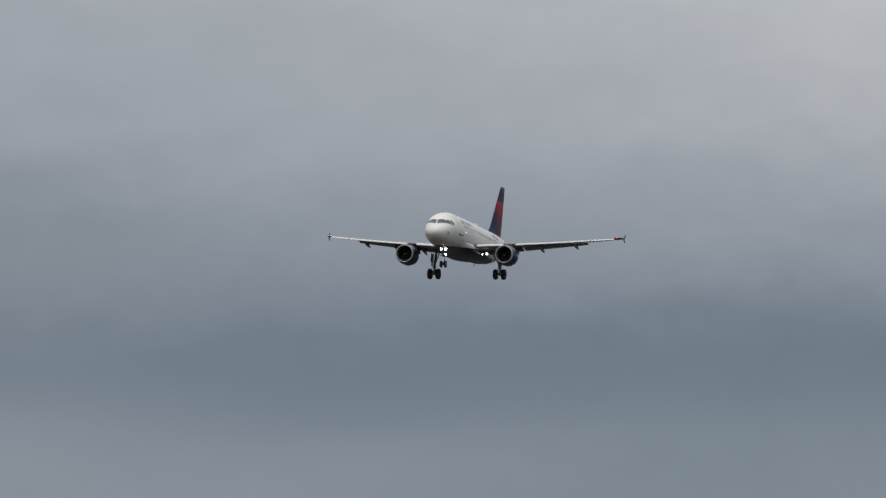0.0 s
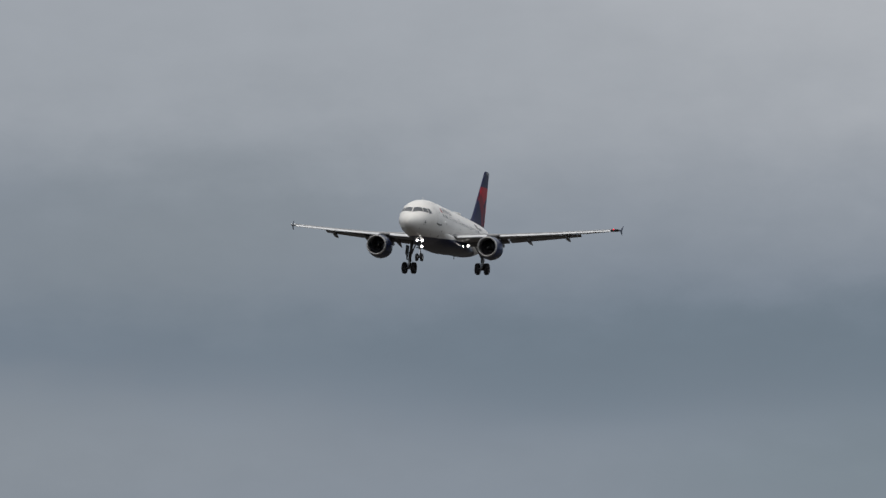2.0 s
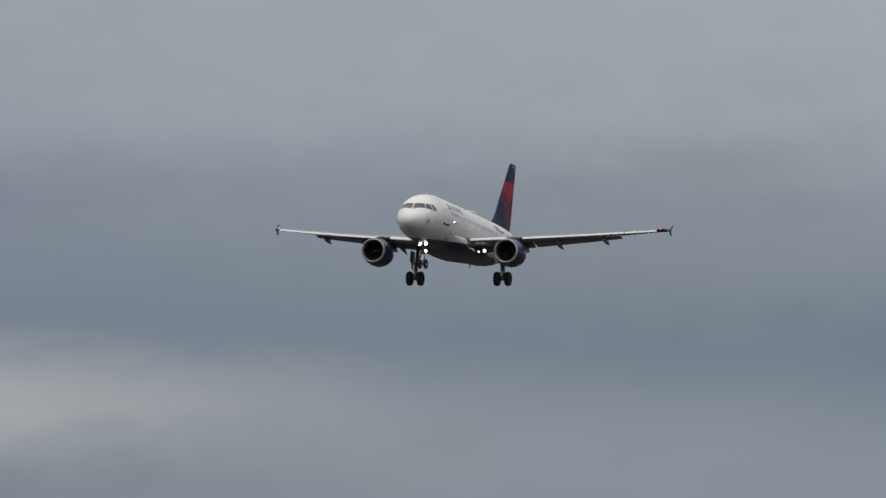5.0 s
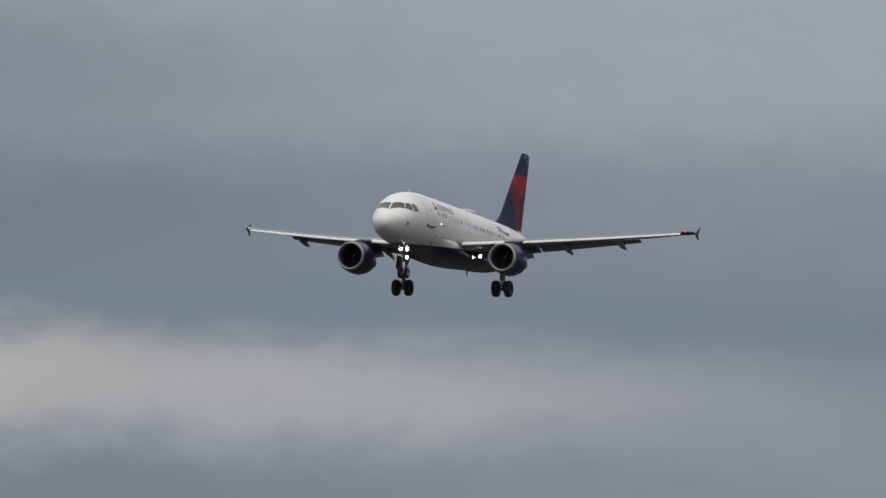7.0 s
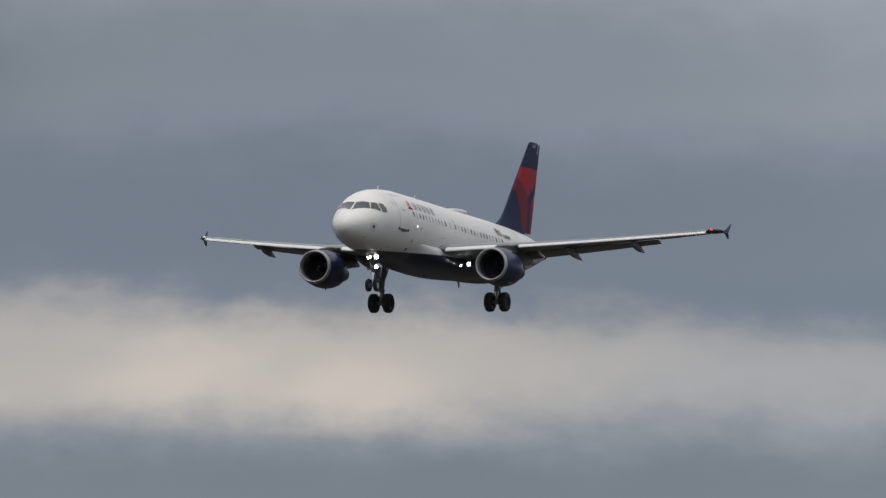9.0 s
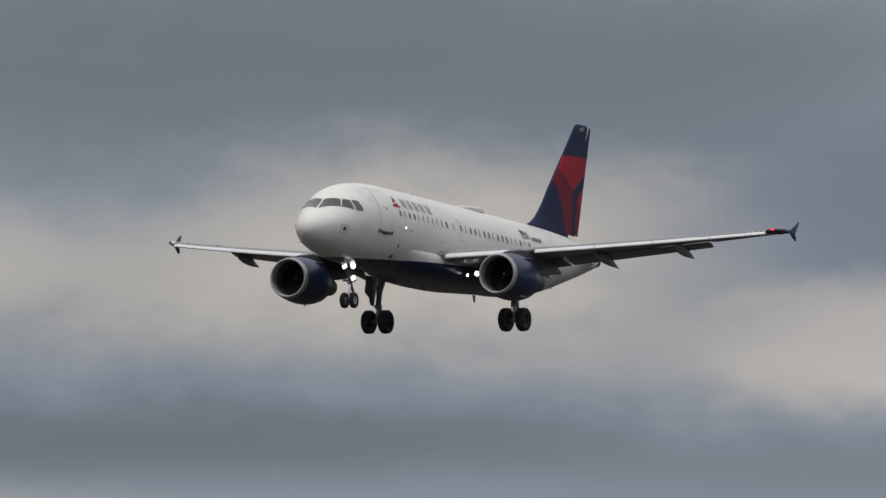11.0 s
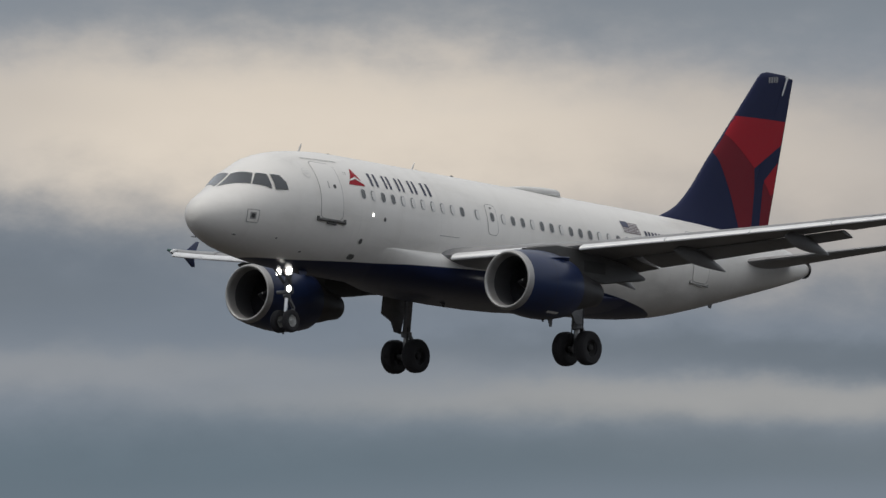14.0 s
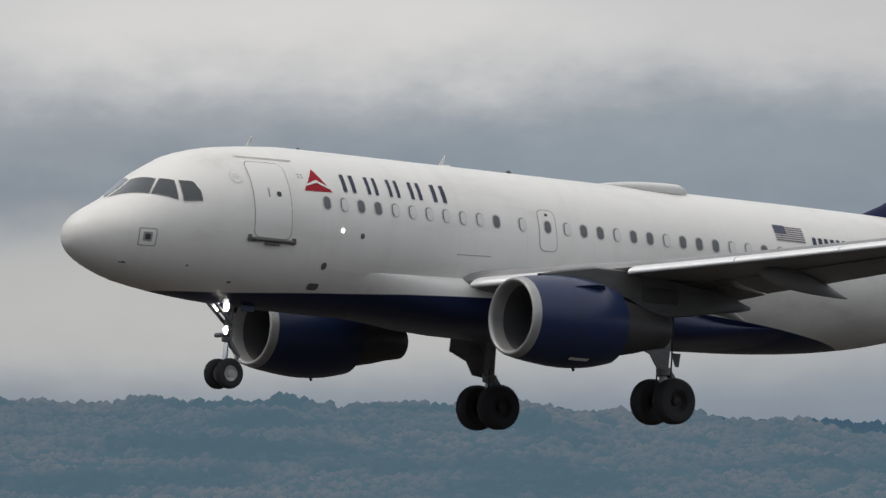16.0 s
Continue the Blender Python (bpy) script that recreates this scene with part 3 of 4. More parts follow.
def make_wing(side):
    bm = bmesh.new()
    rings = []
    for x in (0.4, 1.6, 2.6, 4.0, 5.2, 6.4, 8.0, 10.0, 12.0, 13.15):
        le, te = wing_le(x) + 0.28, wing_te(x)
        cut = le + (te - le) * 0.80
        rings.append(section(side * x, le, cut - le, wing_z(x) + (0.13 if x < 5 else 0.10), 0.15 if x < 6 else 0.125, 2.0 - 0.1 * x))
    loft(bm, rings)
    rings = []
    for x in (13.15, 14.2, 15.4, 16.22):
        le, te = wing_le(x) + 0.22, wing_te(x)
        rings.append(section(side * x, le, te - le, wing_z(x) + 0.10, 0.115, 0.5))
    loft(bm, rings)
    w = part("wing", bm, GREY, jet, "grey swept wing with drooped slats and flaps")
    # fixed tip outboard of the slats, dark on the left, pale on the right
    bm = bmesh.new()
    rings = []
    for x, fore, k in ((16.23, 0.0, 1.0), (16.45, 0.03, 1.0), (16.7, 0.16, 0.98), (16.84, 0.42, 0.95), (16.88, 0.62, 0.9)):
        le, te = wing_le(x) + fore, wing_te(x)
        rings.append(section(side * x, le, (te - le) * k, wing_z(x) + 0.075, 0.135, 0.5))
    loft(bm, rings)
    part("wing_tip", bm, DARK if side > 0 else SLAT, w, "dark fixed wingtip" if side > 0 else "pale fixed wingtip")
    # slats: one inboard of the engine, four outboard
    for x0, x1 in ((2.28, 4.95), (6.18, 8.75), (8.775, 11.3), (11.325, 13.75), (13.775, 16.18)):
        bm = bmesh.new()
        rings = []
        for x in (x0, (x0 + x1) / 2, x1):
            ch = 0.62 if x > 6 else 0.80
            ch *= 1.0 - 0.015 * max(0, x - 6)
            rings.append(section(side * x, wing_le(x) - 0.03, ch, wing_z(x) - (0.065 if x < 6 else 0.09), 0.24, -20, camber=0.05))
        loft(bm, rings)
        part("slat", bm, BARE, w, "pale leading-edge slat")
    # flaps, drooped
    for x0, x1 in ((2.05, 6.25), (6.40, 13.1)):
        bm = bmesh.new()
        rings = []
        for k in range(4):
            x = x0 + (x1 - x0) * k / 3
            le, te = wing_le(x), wing_te(x)
            ch = (te - le) * 0.24 if x > 6.3 else 1.25
            rings.append(section(side * x, te - ch * 0.95, ch * 1.16, wing_z(x) + 0.02, 0.16, 16 if x0 > 6.3 else 12))
        loft(bm, rings)
        part("flap", bm, GREY if x0 > 6 else SHADED_SOOTY, w, "lowered trailing-edge flap" if x0 > 6 else "lowered flap, exhaust-stained and darkened for shade")
    # flap track fairings
    for x, tip_y, tip_z in ((4.94, 17.65, -1.5), (8.3, 18.28, -0.96), (11.95, 19.21, -0.44)):
        bm = bmesh.new()
        y0 = tip_y - (2.9 if x < 9 else 2.5)
        rings = []
        for k in range(9):
            t = k / 8
            y = y0 + (tip_y - y0) * t
            r = 0.02 + 0.185 * math.sin(math.pi * min(1, t * 1.02) ** 0.75) ** 0.8
            zz = wing_z(x) - 0.16 - 0.22 * t + (tip_z - wing_z(x) + 0.38) * t ** 2.2
            rings.append([(side * x + r * 0.72 * math.cos(a * math.tau / 14), y, zz + r * 1.25 * math.sin(a * math.tau / 14)) for a in range(14)])
        loft(bm, rings)
        part("flap_track_fairing", bm, GREY, w)
    # tip fence and lights
    bm = bmesh.new()
    z = wing_z(16.9)
    slab(bm, [(side * 16.90, 18.95, z + 0.04), (side * 16.91, 19.62, z + 0.17), (side * 16.98, 20.28, z + 0.60), (side * 16.98, 20.46, z + 0.62), (side * 16.91, 20.12, z + 0.03),
              (side * 16.93, 20.22, z - 0.31), (side * 16.93, 20.05, z - 0.32), (side * 16.90, 19.56, z - 0.03)], 0.05)
    part("tip_fence", bm, NAVY, w, "navy wingtip fence")
    bm = bmesh.new()
    turned(bm, [(-0.12, 0.01), (-0.09, 0.04), (0, 0.055), (0.09, 0.04), (0.12, 0.01)], 12, (side * 16.49, wing_le(16.49) + 0.02, wing_z(16.49) + 0.115))
    part("nav_light", bm, NAV_RED if side > 0 else NAV_GREEN, w, "red navigation light" if side > 0 else "green navigation light")
    if side < 0:
        return w
    LL, TL = (side * 2.85, 13.62, -1.63), (side * 2.36, 13.50, -1.71)
    bm = bmesh.new()
    turned(bm, [(-0.02, 0.125), (-0.16, 0.13), (-0.16, 0.145), (-0.02, 0.15), (0.12, 0.11), (0.2, 0.02)], 20, LL, closed_ends=False)
    tube(bm, (LL[0], LL[1] + 0.1, LL[2] + 0.08), (LL[0], LL[1] + 0.25, -1.0), 0.05)
    ll = part("landing_light", bm, STRUT, jet, "lit landing light under the wing root")
    bm = bmesh.new()
    turned(bm, [(-0.16, 0.005), (-0.15, 0.07), (-0.12, 0.127)], 20, LL, closed_ends=True)
    part("lens", bm, LANDING, ll, "glowing lens")
    bm = bmesh.new()
    turned(bm, [(-0.05, 0.005), (-0.045, 0.05), (0.0, 0.075), (0.12, 0.06), (0.14, 0.01)], 14, TL)
    tube(bm, (TL[0], TL[1] + 0.08, TL[2]), (TL[0] - side * 0.25, TL[1] + 0.2, TL[2] + 0.2), 0.035)
    tl = part("turnoff_light", bm, STRUT, jet, "small lit lamp under the wing root")
    bm = bmesh.new()
    turned(bm, [(-0.065, 0.004), (-0.06, 0.05), (-0.05, 0.068)], 14, TL)
    part("lens", bm, LAMP, tl, "glowing lens")
    return w


wings = [make_wing(s) for s in (1, -1)]


def make_belly_fairing():
    """The bulge round the wing roots."""
    bm = bmesh.new()
    rings = []
    for y, w, top, bot in ((7.4, 2.0, -0.75, -2.16), (8.0, 2.02, -0.74, -2.17), (8.6, 2.04, -0.73, -2.18), (9.3, 2.06, -0.72, -2.19), (10.0, 2.08, -0.7, -2.2), (10.8, 2.10, -0.66, -2.22), (12.0, 2.12, -0.6, -2.23), (14.0, 2.15, -0.6, -2.25), (16.0, 2.15, -0.65, -2.21), (17.2, 2.12, -0.8, -2.15), (18.2, 2.06, -1.0, -2.10), (19.2, 2.0, -1.2, -2.05), (20.2, 1.95, -1.35, -2.0), (21.2, 1.9, -1.45, -1.94), (22.0, 1.87, -1.5, -1.88), (22.8, 1.85, -1.5, -1.8)):
        # the bulge melts into the hull at both ends
        rise = min(max((y - 7.4) / 4.4, 0.0), 1.0) if y < 16 else min(max((22.4 - y) / 5.4, 0.0), 1.0)
        rise = rise * rise * (3 - 2 * rise)
        hw, htop, hbot, hmid = fus_ring(y)
        mid = (top + bot) / 2
        ring = []
        for k in range(40):
            a = k * math.tau / 40
            c, s = math.cos(a), math.sin(a)
            e = 0.72
            px, pz = w * math.copysign(abs(c) ** e, c), mid + (top - bot) / 2 * math.copysign(abs(s) ** e, s) - hmid
            out = math.hypot(px / hw, pz / (hmid - hbot))
            inner = 1.0 - 0.015
            if out > inner:
                f = (inner + (out - inner) * rise) / out
                px, pz = px * f, pz * f
            ring.append((px, y, pz + hmid))
        rings.append(ring)
    loft(bm, rings)
    side = max(bm.faces, key=lambda f: f.calc_center_median().x)
    side.normal_update()
    if side.normal.x < 0:
        bmesh.ops.reverse_faces(bm, faces=bm.faces[:])
    part("belly_fairing", bm, WHITE, jet, "wing root fairing, white above navy", sharp=50)


make_belly_fairing()


def fin_thick(y, le, te, t=0.105):
    x = min(max((y - le) / (te - le), 0.0), 1.0)
    return 5 * t * (te - le) * (0.2969 * math.sqrt(x) - 0.126 * x - 0.3516 * x * x + 0.2843 * x ** 3 - 0.1036 * x ** 4) + 0.004


def make_tail():
    # fin with a curved dorsal root
    edge = tuple((z, a + 0.13, b + 0.14) for z, a, b in ((1.6, 24.4, 30.95), (1.95, 24.75, 31.10), (2.15, 25.15, 31.18), (2.35, 25.6, 31.22), (2.6, 26.02, 31.27), (2.95, 26.42, 31.35), (3.4, 26.84, 31.45), (4.3, 27.55, 31.64), (5.2, 28.33, 31.83), (6.1, 29.10, 32.03), (7.0, 29.86, 32.22), (7.6, 30.36, 32.35), (7.78, 30.56, 32.39), (7.86, 30.85, 32.40)))
    bm = bmesh.new()
    rings, rrings = [], []
    for z, le, te in edge:
        t = 0.105 if z < 7.8 else 0.05
        split = te - 0.29 * min(te - le, 4.9)
        half = lambda y: fin_thick(y, le, te, t)
        ks = [le + (split - le) * (k / 12) ** 2 for k in range(13)]
        rings.append([(half(y), y, z) for y in ks] + [(-half(y), y, z) for y in reversed(ks[1:])])
        if 2.0 < z < 7.85:
            ks = [split + 0.012 + (te - split - 0.012) * k / 5 for k in range(6)]
            rrings.append([(half(y), y, z) for y in ks] + [(-half(y), y, z) for y in reversed(ks)])
    loft(bm, rings)
    fin = part("fin", bm, FIN_NAVY, jet, "navy and red swept fin")
    bm = bmesh.new()
    loft(bm, rrings)
    part("rudder", bm, FIN_NAVY, fin)
    return fin, edge


fin, FIN_EDGE = make_tail()


def fin_half(y, z):
    zs = [e[0] for e in FIN_EDGE]
    le, te = np.interp(z, zs, [e[1] for e in FIN_EDGE]), np.interp(z, zs, [e[2] for e in FIN_EDGE])
    return fin_thick(y, le, te)


def on_fin(side):
    return lambda y, z, lift: (side * (fin_half(y + 0.13, z) + lift), y + 0.13, z)


FIN_PAINT = (
    (RED, "red tail panel", ((29.08, 6.08), (32.02, 6.22), (31.82, 5.37), (30.14, 4.35), (28.50, 5.38))),
    (DARK_RED, "dark red tail panel", ((28.55, 5.41), (30.14, 4.42), (30.20, 3.6), (30.10, 2.2), (29.35, 2.0), (28.75, 3.2), (28.02, 4.46), (27.85, 4.64))),
    (DARK_RED, "dark red tail panel", ((30.76, 3.86), (31.64, 4.66), (31.44, 3.40), (31.18, 2.2), (30.62, 2.1))),
    (RED, "red tail panel", ((30.80, 3.98), (31.66, 4.72), (31.50, 3.62), (31.30, 3.50))),
)
for s in (1, -1):
    for i, (mat, label, poly) in enumerate(FIN_PAINT):
        part("paint_panel", patch(poly, on_fin(s), 0.06, (0.008, 0.004, 0.004, 0.008)[i]), mat, fin, label)
    for k in range(4):
        part("number_bar", patch(((30.84 + 0.15 * k, 7.48 + 0.02 * k), (30.95 + 0.15 * k, 7.48 + 0.02 * k), (30.97 + 0.15 * k, 7.68 + 0.02 * k), (30.86 + 0.15 * k, 7.68 + 0.02 * k)), on_fin(s), 0.1, 0.009), GREY, fin, "small pale marking")
    part("stripe", patch(((31.68, 7.12), (31.76, 7.12), (32.1, 7.84), (31.96, 7.84)), on_fin(s), 0.1, 0.009), SLAT, fin, "pale stripe")


def make_stabiliser(side):
    bm = bmesh.new()
    rings = []
    for x, le, te, z in ((0.35, 28.0, 31.9, 0.78), (1.0, 28.4, 32.0, 0.88), (3.6, 30.0, 32.35, 1.26), (6.0, 31.42, 32.68, 1.60), (6.2, 31.62, 32.70, 1.63), (6.24, 31.9, 32.6, 1.635)):
        rings.append(section(side * x, le, te - le, z - 0.03 * (te - le), 0.09 if x < 6.2 else 0.04, -5.0, camber=-0.01))
    loft(bm, rings)
    st = part("tailplane", bm, GREY, jet, "grey swept tailplane")
    bm = bmesh.new()
    rings = []
    for x, le, te, z in ((1.3, 31.25, 32.06, 0.90), (3.6, 31.70, 32.37, 1.28), (5.9, 32.25, 32.69, 1.60)):
        rings.append(section(side * x, le, te - le + 0.05, z + 0.16 - 0.018 * x, 0.11, -6.0))
    loft(bm, rings)
    part("elevator", bm, GREY, st)


for s in (1, -1):
    make_stabiliser(s)


ENGINE = (5.66, -2.06)


def make_engine(side):
    at = (side * ENGINE[0], 0.0, ENGINE[1])
    bm = bmesh.new()
    turned(bm, [(9.99, 0.88), (9.99, 1.018), (10.2, 1.057), (10.6, 1.106), (11.0, 1.142), (11.4, 1.155), (11.8, 1.14), (12.2, 1.085), (12.52, 1.015), (12.76, 0.955), (12.76, 0.93), (12.5, 0.94), (12.0, 0.94)], 56, at, closed_ends=False)
    cowl = part("engine", bm, NAVY, jet, "navy turbofan nacelle with bare metal lip")
    bm = bmesh.new()
    prof = []
    for k in range(13):
        a = math.pi * k / 12
        prof.append((9.91 - 0.145 * math.sin(a), 0.926 + 0.072 * math.cos(a)))
    turned(bm, [(10.0, 1.020)] + prof + [(10.05, 0.848), (10.16, 0.84)], 56, at, closed_ends=False)
    part("inlet_lip", bm, LIP, cowl, "bare metal inlet lip")
    bm = bmesh.new()
    turned(bm, [(10.15, 0.841), (10.3, 0.835), (10.6, 0.84), (11.0, 0.88), (11.25, 0.89)], 48, at, closed_ends=False)
    part("inlet_duct", bm, DUCT, cowl, "grey inlet duct")
    # fan: blades, twisted
    bm = bmesh.new()
    turned(bm, [(11.2, 0.885), (11.24, 0.3), (11.3, 0.02)], 40, at, closed_ends=False)
    for k in range(36):
        a0 = k * math.tau / 36
        rows = []
        for r in (0.26, 0.45, 0.65, 0.87):
            tw = (25 + 40 * (r - 0.26) / 0.61) * DEG
            hw = 0.09
            row = []
            for e, off in ((-1, 0.006), (1, 0.006), (1, -0.006), (-1, -0.006)):
                du = e * hw * math.sin(tw)
                dy = e * hw * math.cos(tw)
                a = a0 + (du + off) / r
                row.append((at[0] + r * math.cos(a), 11.05 + dy, at[2] + r * math.sin(a)))
            rows.append(row)
        vs = [[bm.verts.new(p) for p in row] for row in rows]
        for a, b in zip(vs, vs[1:]):
            for i in range(4):
                bm.faces.new((a[i], a[(i + 1) % 4], b[(i + 1) % 4], b[i]))
    part("fan", bm, FAN, cowl, "dark fan blades")
    bm = bmesh.new()
    turned(bm, [(10.38, 0.004), (10.40, 0.03), (10.6, 0.115), (10.85, 0.205), (11.12, 0.27)], 28, at)
    part("spinner", bm, SPIN, cowl, "black spinner with white swirl")
    bm = bmesh.new()
    for k in range(10):
        a = 0.4 + 0.35 * k
        y = 10.50 + 0.024 * k
        r = np.interp(y, (10.40, 10.6, 10.85), (0.03, 0.115, 0.205)) + 0.006
        w = 0.012 + 0.012 * math.sin(math.pi * k / 9)
        q = [bm.verts.new((at[0] + (r + d) * math.cos(a + e), y + dy, at[2] + (r + d) * math.sin(a + e))) for e, dy, d in ((0, -w, -0.008), (0.36, -w + 0.022, 0.002), (0.36, w + 0.022, 0.02), (0, w, 0.012))]
        bm.faces.new(q)
    part("swirl", bm, PLAIN_WHITE, cowl, "white swirl mark")
    bm = bmesh.new()
    turned(bm, [(12.2, 0.79), (12.8, 0.76), (13.2, 0.70), (13.6, 0.62), (14.1, 0.49), (14.5, 0.42), (14.53, 0.40), (14.5, 0.37), (14.2, 0.36)], 40, at, closed_ends=False)
    part("core_nozzle", bm, CORE, cowl, "dark heat-stained exhaust nozzle")
    bm = bmesh.new()
    turned(bm, [(14.0, 0.24), (14.4, 0.20), (14.56, 0.09), (14.60, 0.02)], 24, at)
    part("exhaust_plug", bm, CORE, cowl)
    # strakes, drain mast, maintenance panel
    bm = bmesh.new()
    ang = 48 * DEG
    c, s = math.cos(ang), math.sin(ang)
    f = lambda y, r: (at[0] + r * c, y, at[2] + r * s)
    pts = [f(11.15, 1.16), f(11.75, 1.27), f(12.0, 1.28), f(12.1, 1.12)]
    nrm = Vector((-s, 0, c)) * 0.015
    loft(bm, [[Vector(p) - nrm for p in pts], [Vector(p) + nrm for p in pts]])
    part("nacelle_strake", bm, NAVY, cowl)
    bm = bmesh.new()
    tube(bm, (at[0], 11.75, at[2] - 1.1), (at[0], 11.8, at[2] - 1.2), 0.035)
    part("drain_mast", bm, DARK, cowl)

    def on_cowl(y, a, lift):
        r = np.interp(y, (10.2, 10.6, 11.0, 11.4, 11.8, 12.2, 12.52), (1.057, 1.106, 1.142, 1.155, 1.14, 1.085, 1.015)) + lift
        return (at[0] + side * r * math.cos(a * DEG), y, at[2] + r * math.sin(a * DEG))
    part("placard", patch(((11.15, -58), (11.75, -58), (11.75, -52.5), (11.15, -52.5)), on_cowl, 0.3, 0.012), SHADE, cowl, "pale stencilled panel")
    # cowl seams and latches
    for y0 in (11.08, 12.15):
        part("cowl_seam", patch(((y0, -80), (y0 + 0.016, -80), (y0 + 0.016, 70), (y0, 70)), on_cowl, 6.0, 0.004), SPIN, cowl)
    for k in range(3):
        part("latch", patch(((11.35 + 0.3 * k, -72), (11.47 + 0.3 * k, -72), (11.47 + 0.3 * k, -69), (11.35 + 0.3 * k, -69)), on_cowl, 0.3, 0.008), PYLON, cowl)
    # pylon
    bm = bmesh.new()
    rings = []
    for y, zb, zt, w in ((10.55, -0.96, -0.92, 0.03), (11.2, -1.0, -0.78, 0.14), (12.2, -1.2, -0.62, 0.2), (13.2, -1.35, -0.62, 0.22), (14.2, -1.75, -0.7, 0.22), (15.2, -1.62, -0.8, 0.19), (16.2, -1.45, -0.9, 0.14), (16.9, -1.36, -1.1, 0.08), (17.25, -1.28, -1.2, 0.02)):
        x = at[0]
        rings.append([(x - w, y, zb + 0.04), (x - w * 0.6, y, zb), (x + w * 0.6, y, zb), (x + w, y, zb + 0.04), (x + w, y, zt - 0.04), (x + w * 0.6, y, zt), (x - w * 0.6, y, zt), (x - w, y, zt - 0.04)])
    loft(bm, rings)
    part("pylon", bm, PYLON, cowl, "engine pylon, heat-stained and darkened for wing shade")
    for e in (-1, 1):
        bm = bmesh.new()
        slab(bm, [(at[0] + e * 0.215, 13.62, -0.99), (at[0] + e * 0.215, 13.66, -1.38), (at[0] + e * 0.215, 14.80, -1.36), (at[0] + e * 0.215, 14.78, -0.98)], 0.03)
        part("cooling_panel", bm, DARK, cowl, "dark cooling panel")


for s in (1, -1):
    make_engine(s)


# ---- landing gear ----
def wheel_meshes(r, w, hub_r, hub_mat):
    bm = bmesh.new()
    prof = [(-w * 0.30, hub_r), (-w * 0.42, hub_r * 1.05), (-w * 0.5, r * 0.72), (-w * 0.47, r * 0.88), (-w * 0.36, r * 0.965), (-w * 0.18, r), (-w * 0.165, r * 0.985), (-w * 0.14, r), (-0.02 * w, r), (0, r * 0.985), (0.02 * w, r), (w * 0.14, r), (w * 0.165, r * 0.985), (w * 0.18, r), (w * 0.36, r * 0.965), (w * 0.47, r * 0.88), (w * 0.5, r * 0.72), (w * 0.42, hub_r * 1.05), (w * 0.30, hub_r)]
    turned(bm, prof, 40, closed_ends=False)
    for v in bm.verts:
        v.co = Vector((v.co.y, v.co.x, v.co.z))
    bmesh.ops.recalc_face_normals(bm, faces=bm.faces[:])
    me_t = bpy.data.meshes.new("tyre")
    bm.to_mesh(me_t)
    bm.free()
    bm = bmesh.new()
    h = hub_r
    turned(bm, [(-w * 0.30, h), (-w * 0.36, h * 0.96), (-w * 0.34, h * 0.86), (-w * 0.22, h * 0.78), (-w * 0.18, h * 0.5), (-w * 0.30, h * 0.42), (-w * 0.34, h * 0.3), (-w * 0.34, 0.01),
                ][::-1] + [(w * 0.0, h * 0.9)] + [(w * 0.34, 0.01), (w * 0.34, h * 0.3), (w * 0.30, h * 0.42), (w * 0.18, h * 0.5), (w * 0.22, h * 0.78), (w * 0.34, h * 0.86), (w * 0.36, h * 0.96), (w * 0.30, h)], 32, closed_ends=False)
    for v in bm.verts:
        v.co = Vector((v.co.y, v.co.x, v.co.z))
    for k in range(8):
        a = k * math.tau / 8
        for e in (-1, 1):
            tube(bm, (e * w * 0.2, h * 0.66 * math.cos(a), h * 0.66 * math.sin(a)), (e * w * 0.26, h * 0.66 * math.cos(a), h * 0.66 * math.sin(a)), h * 0.07, seg=6)
    bmesh.ops.recalc_face_normals(bm, faces=bm.faces[:])
    me_h = bpy.data.meshes.new("rim")
    bm.to_mesh(me_h)
    bm.free()
    me_t.materials.append(TYRE)
    me_h.materials.append(hub_mat)
    for me in (me_t, me_h):
        for p in me.polygons:
            p.use_smooth = True
        me.set_sharp_from_angle(angle=35 * DEG)
    return me_t, me_h


MAIN_WHEEL, NOSE_WHEEL = wheel_meshes(0.588, 0.445, 0.27, DARK_HUB), wheel_meshes(0.385, 0.225, 0.20, HUB)


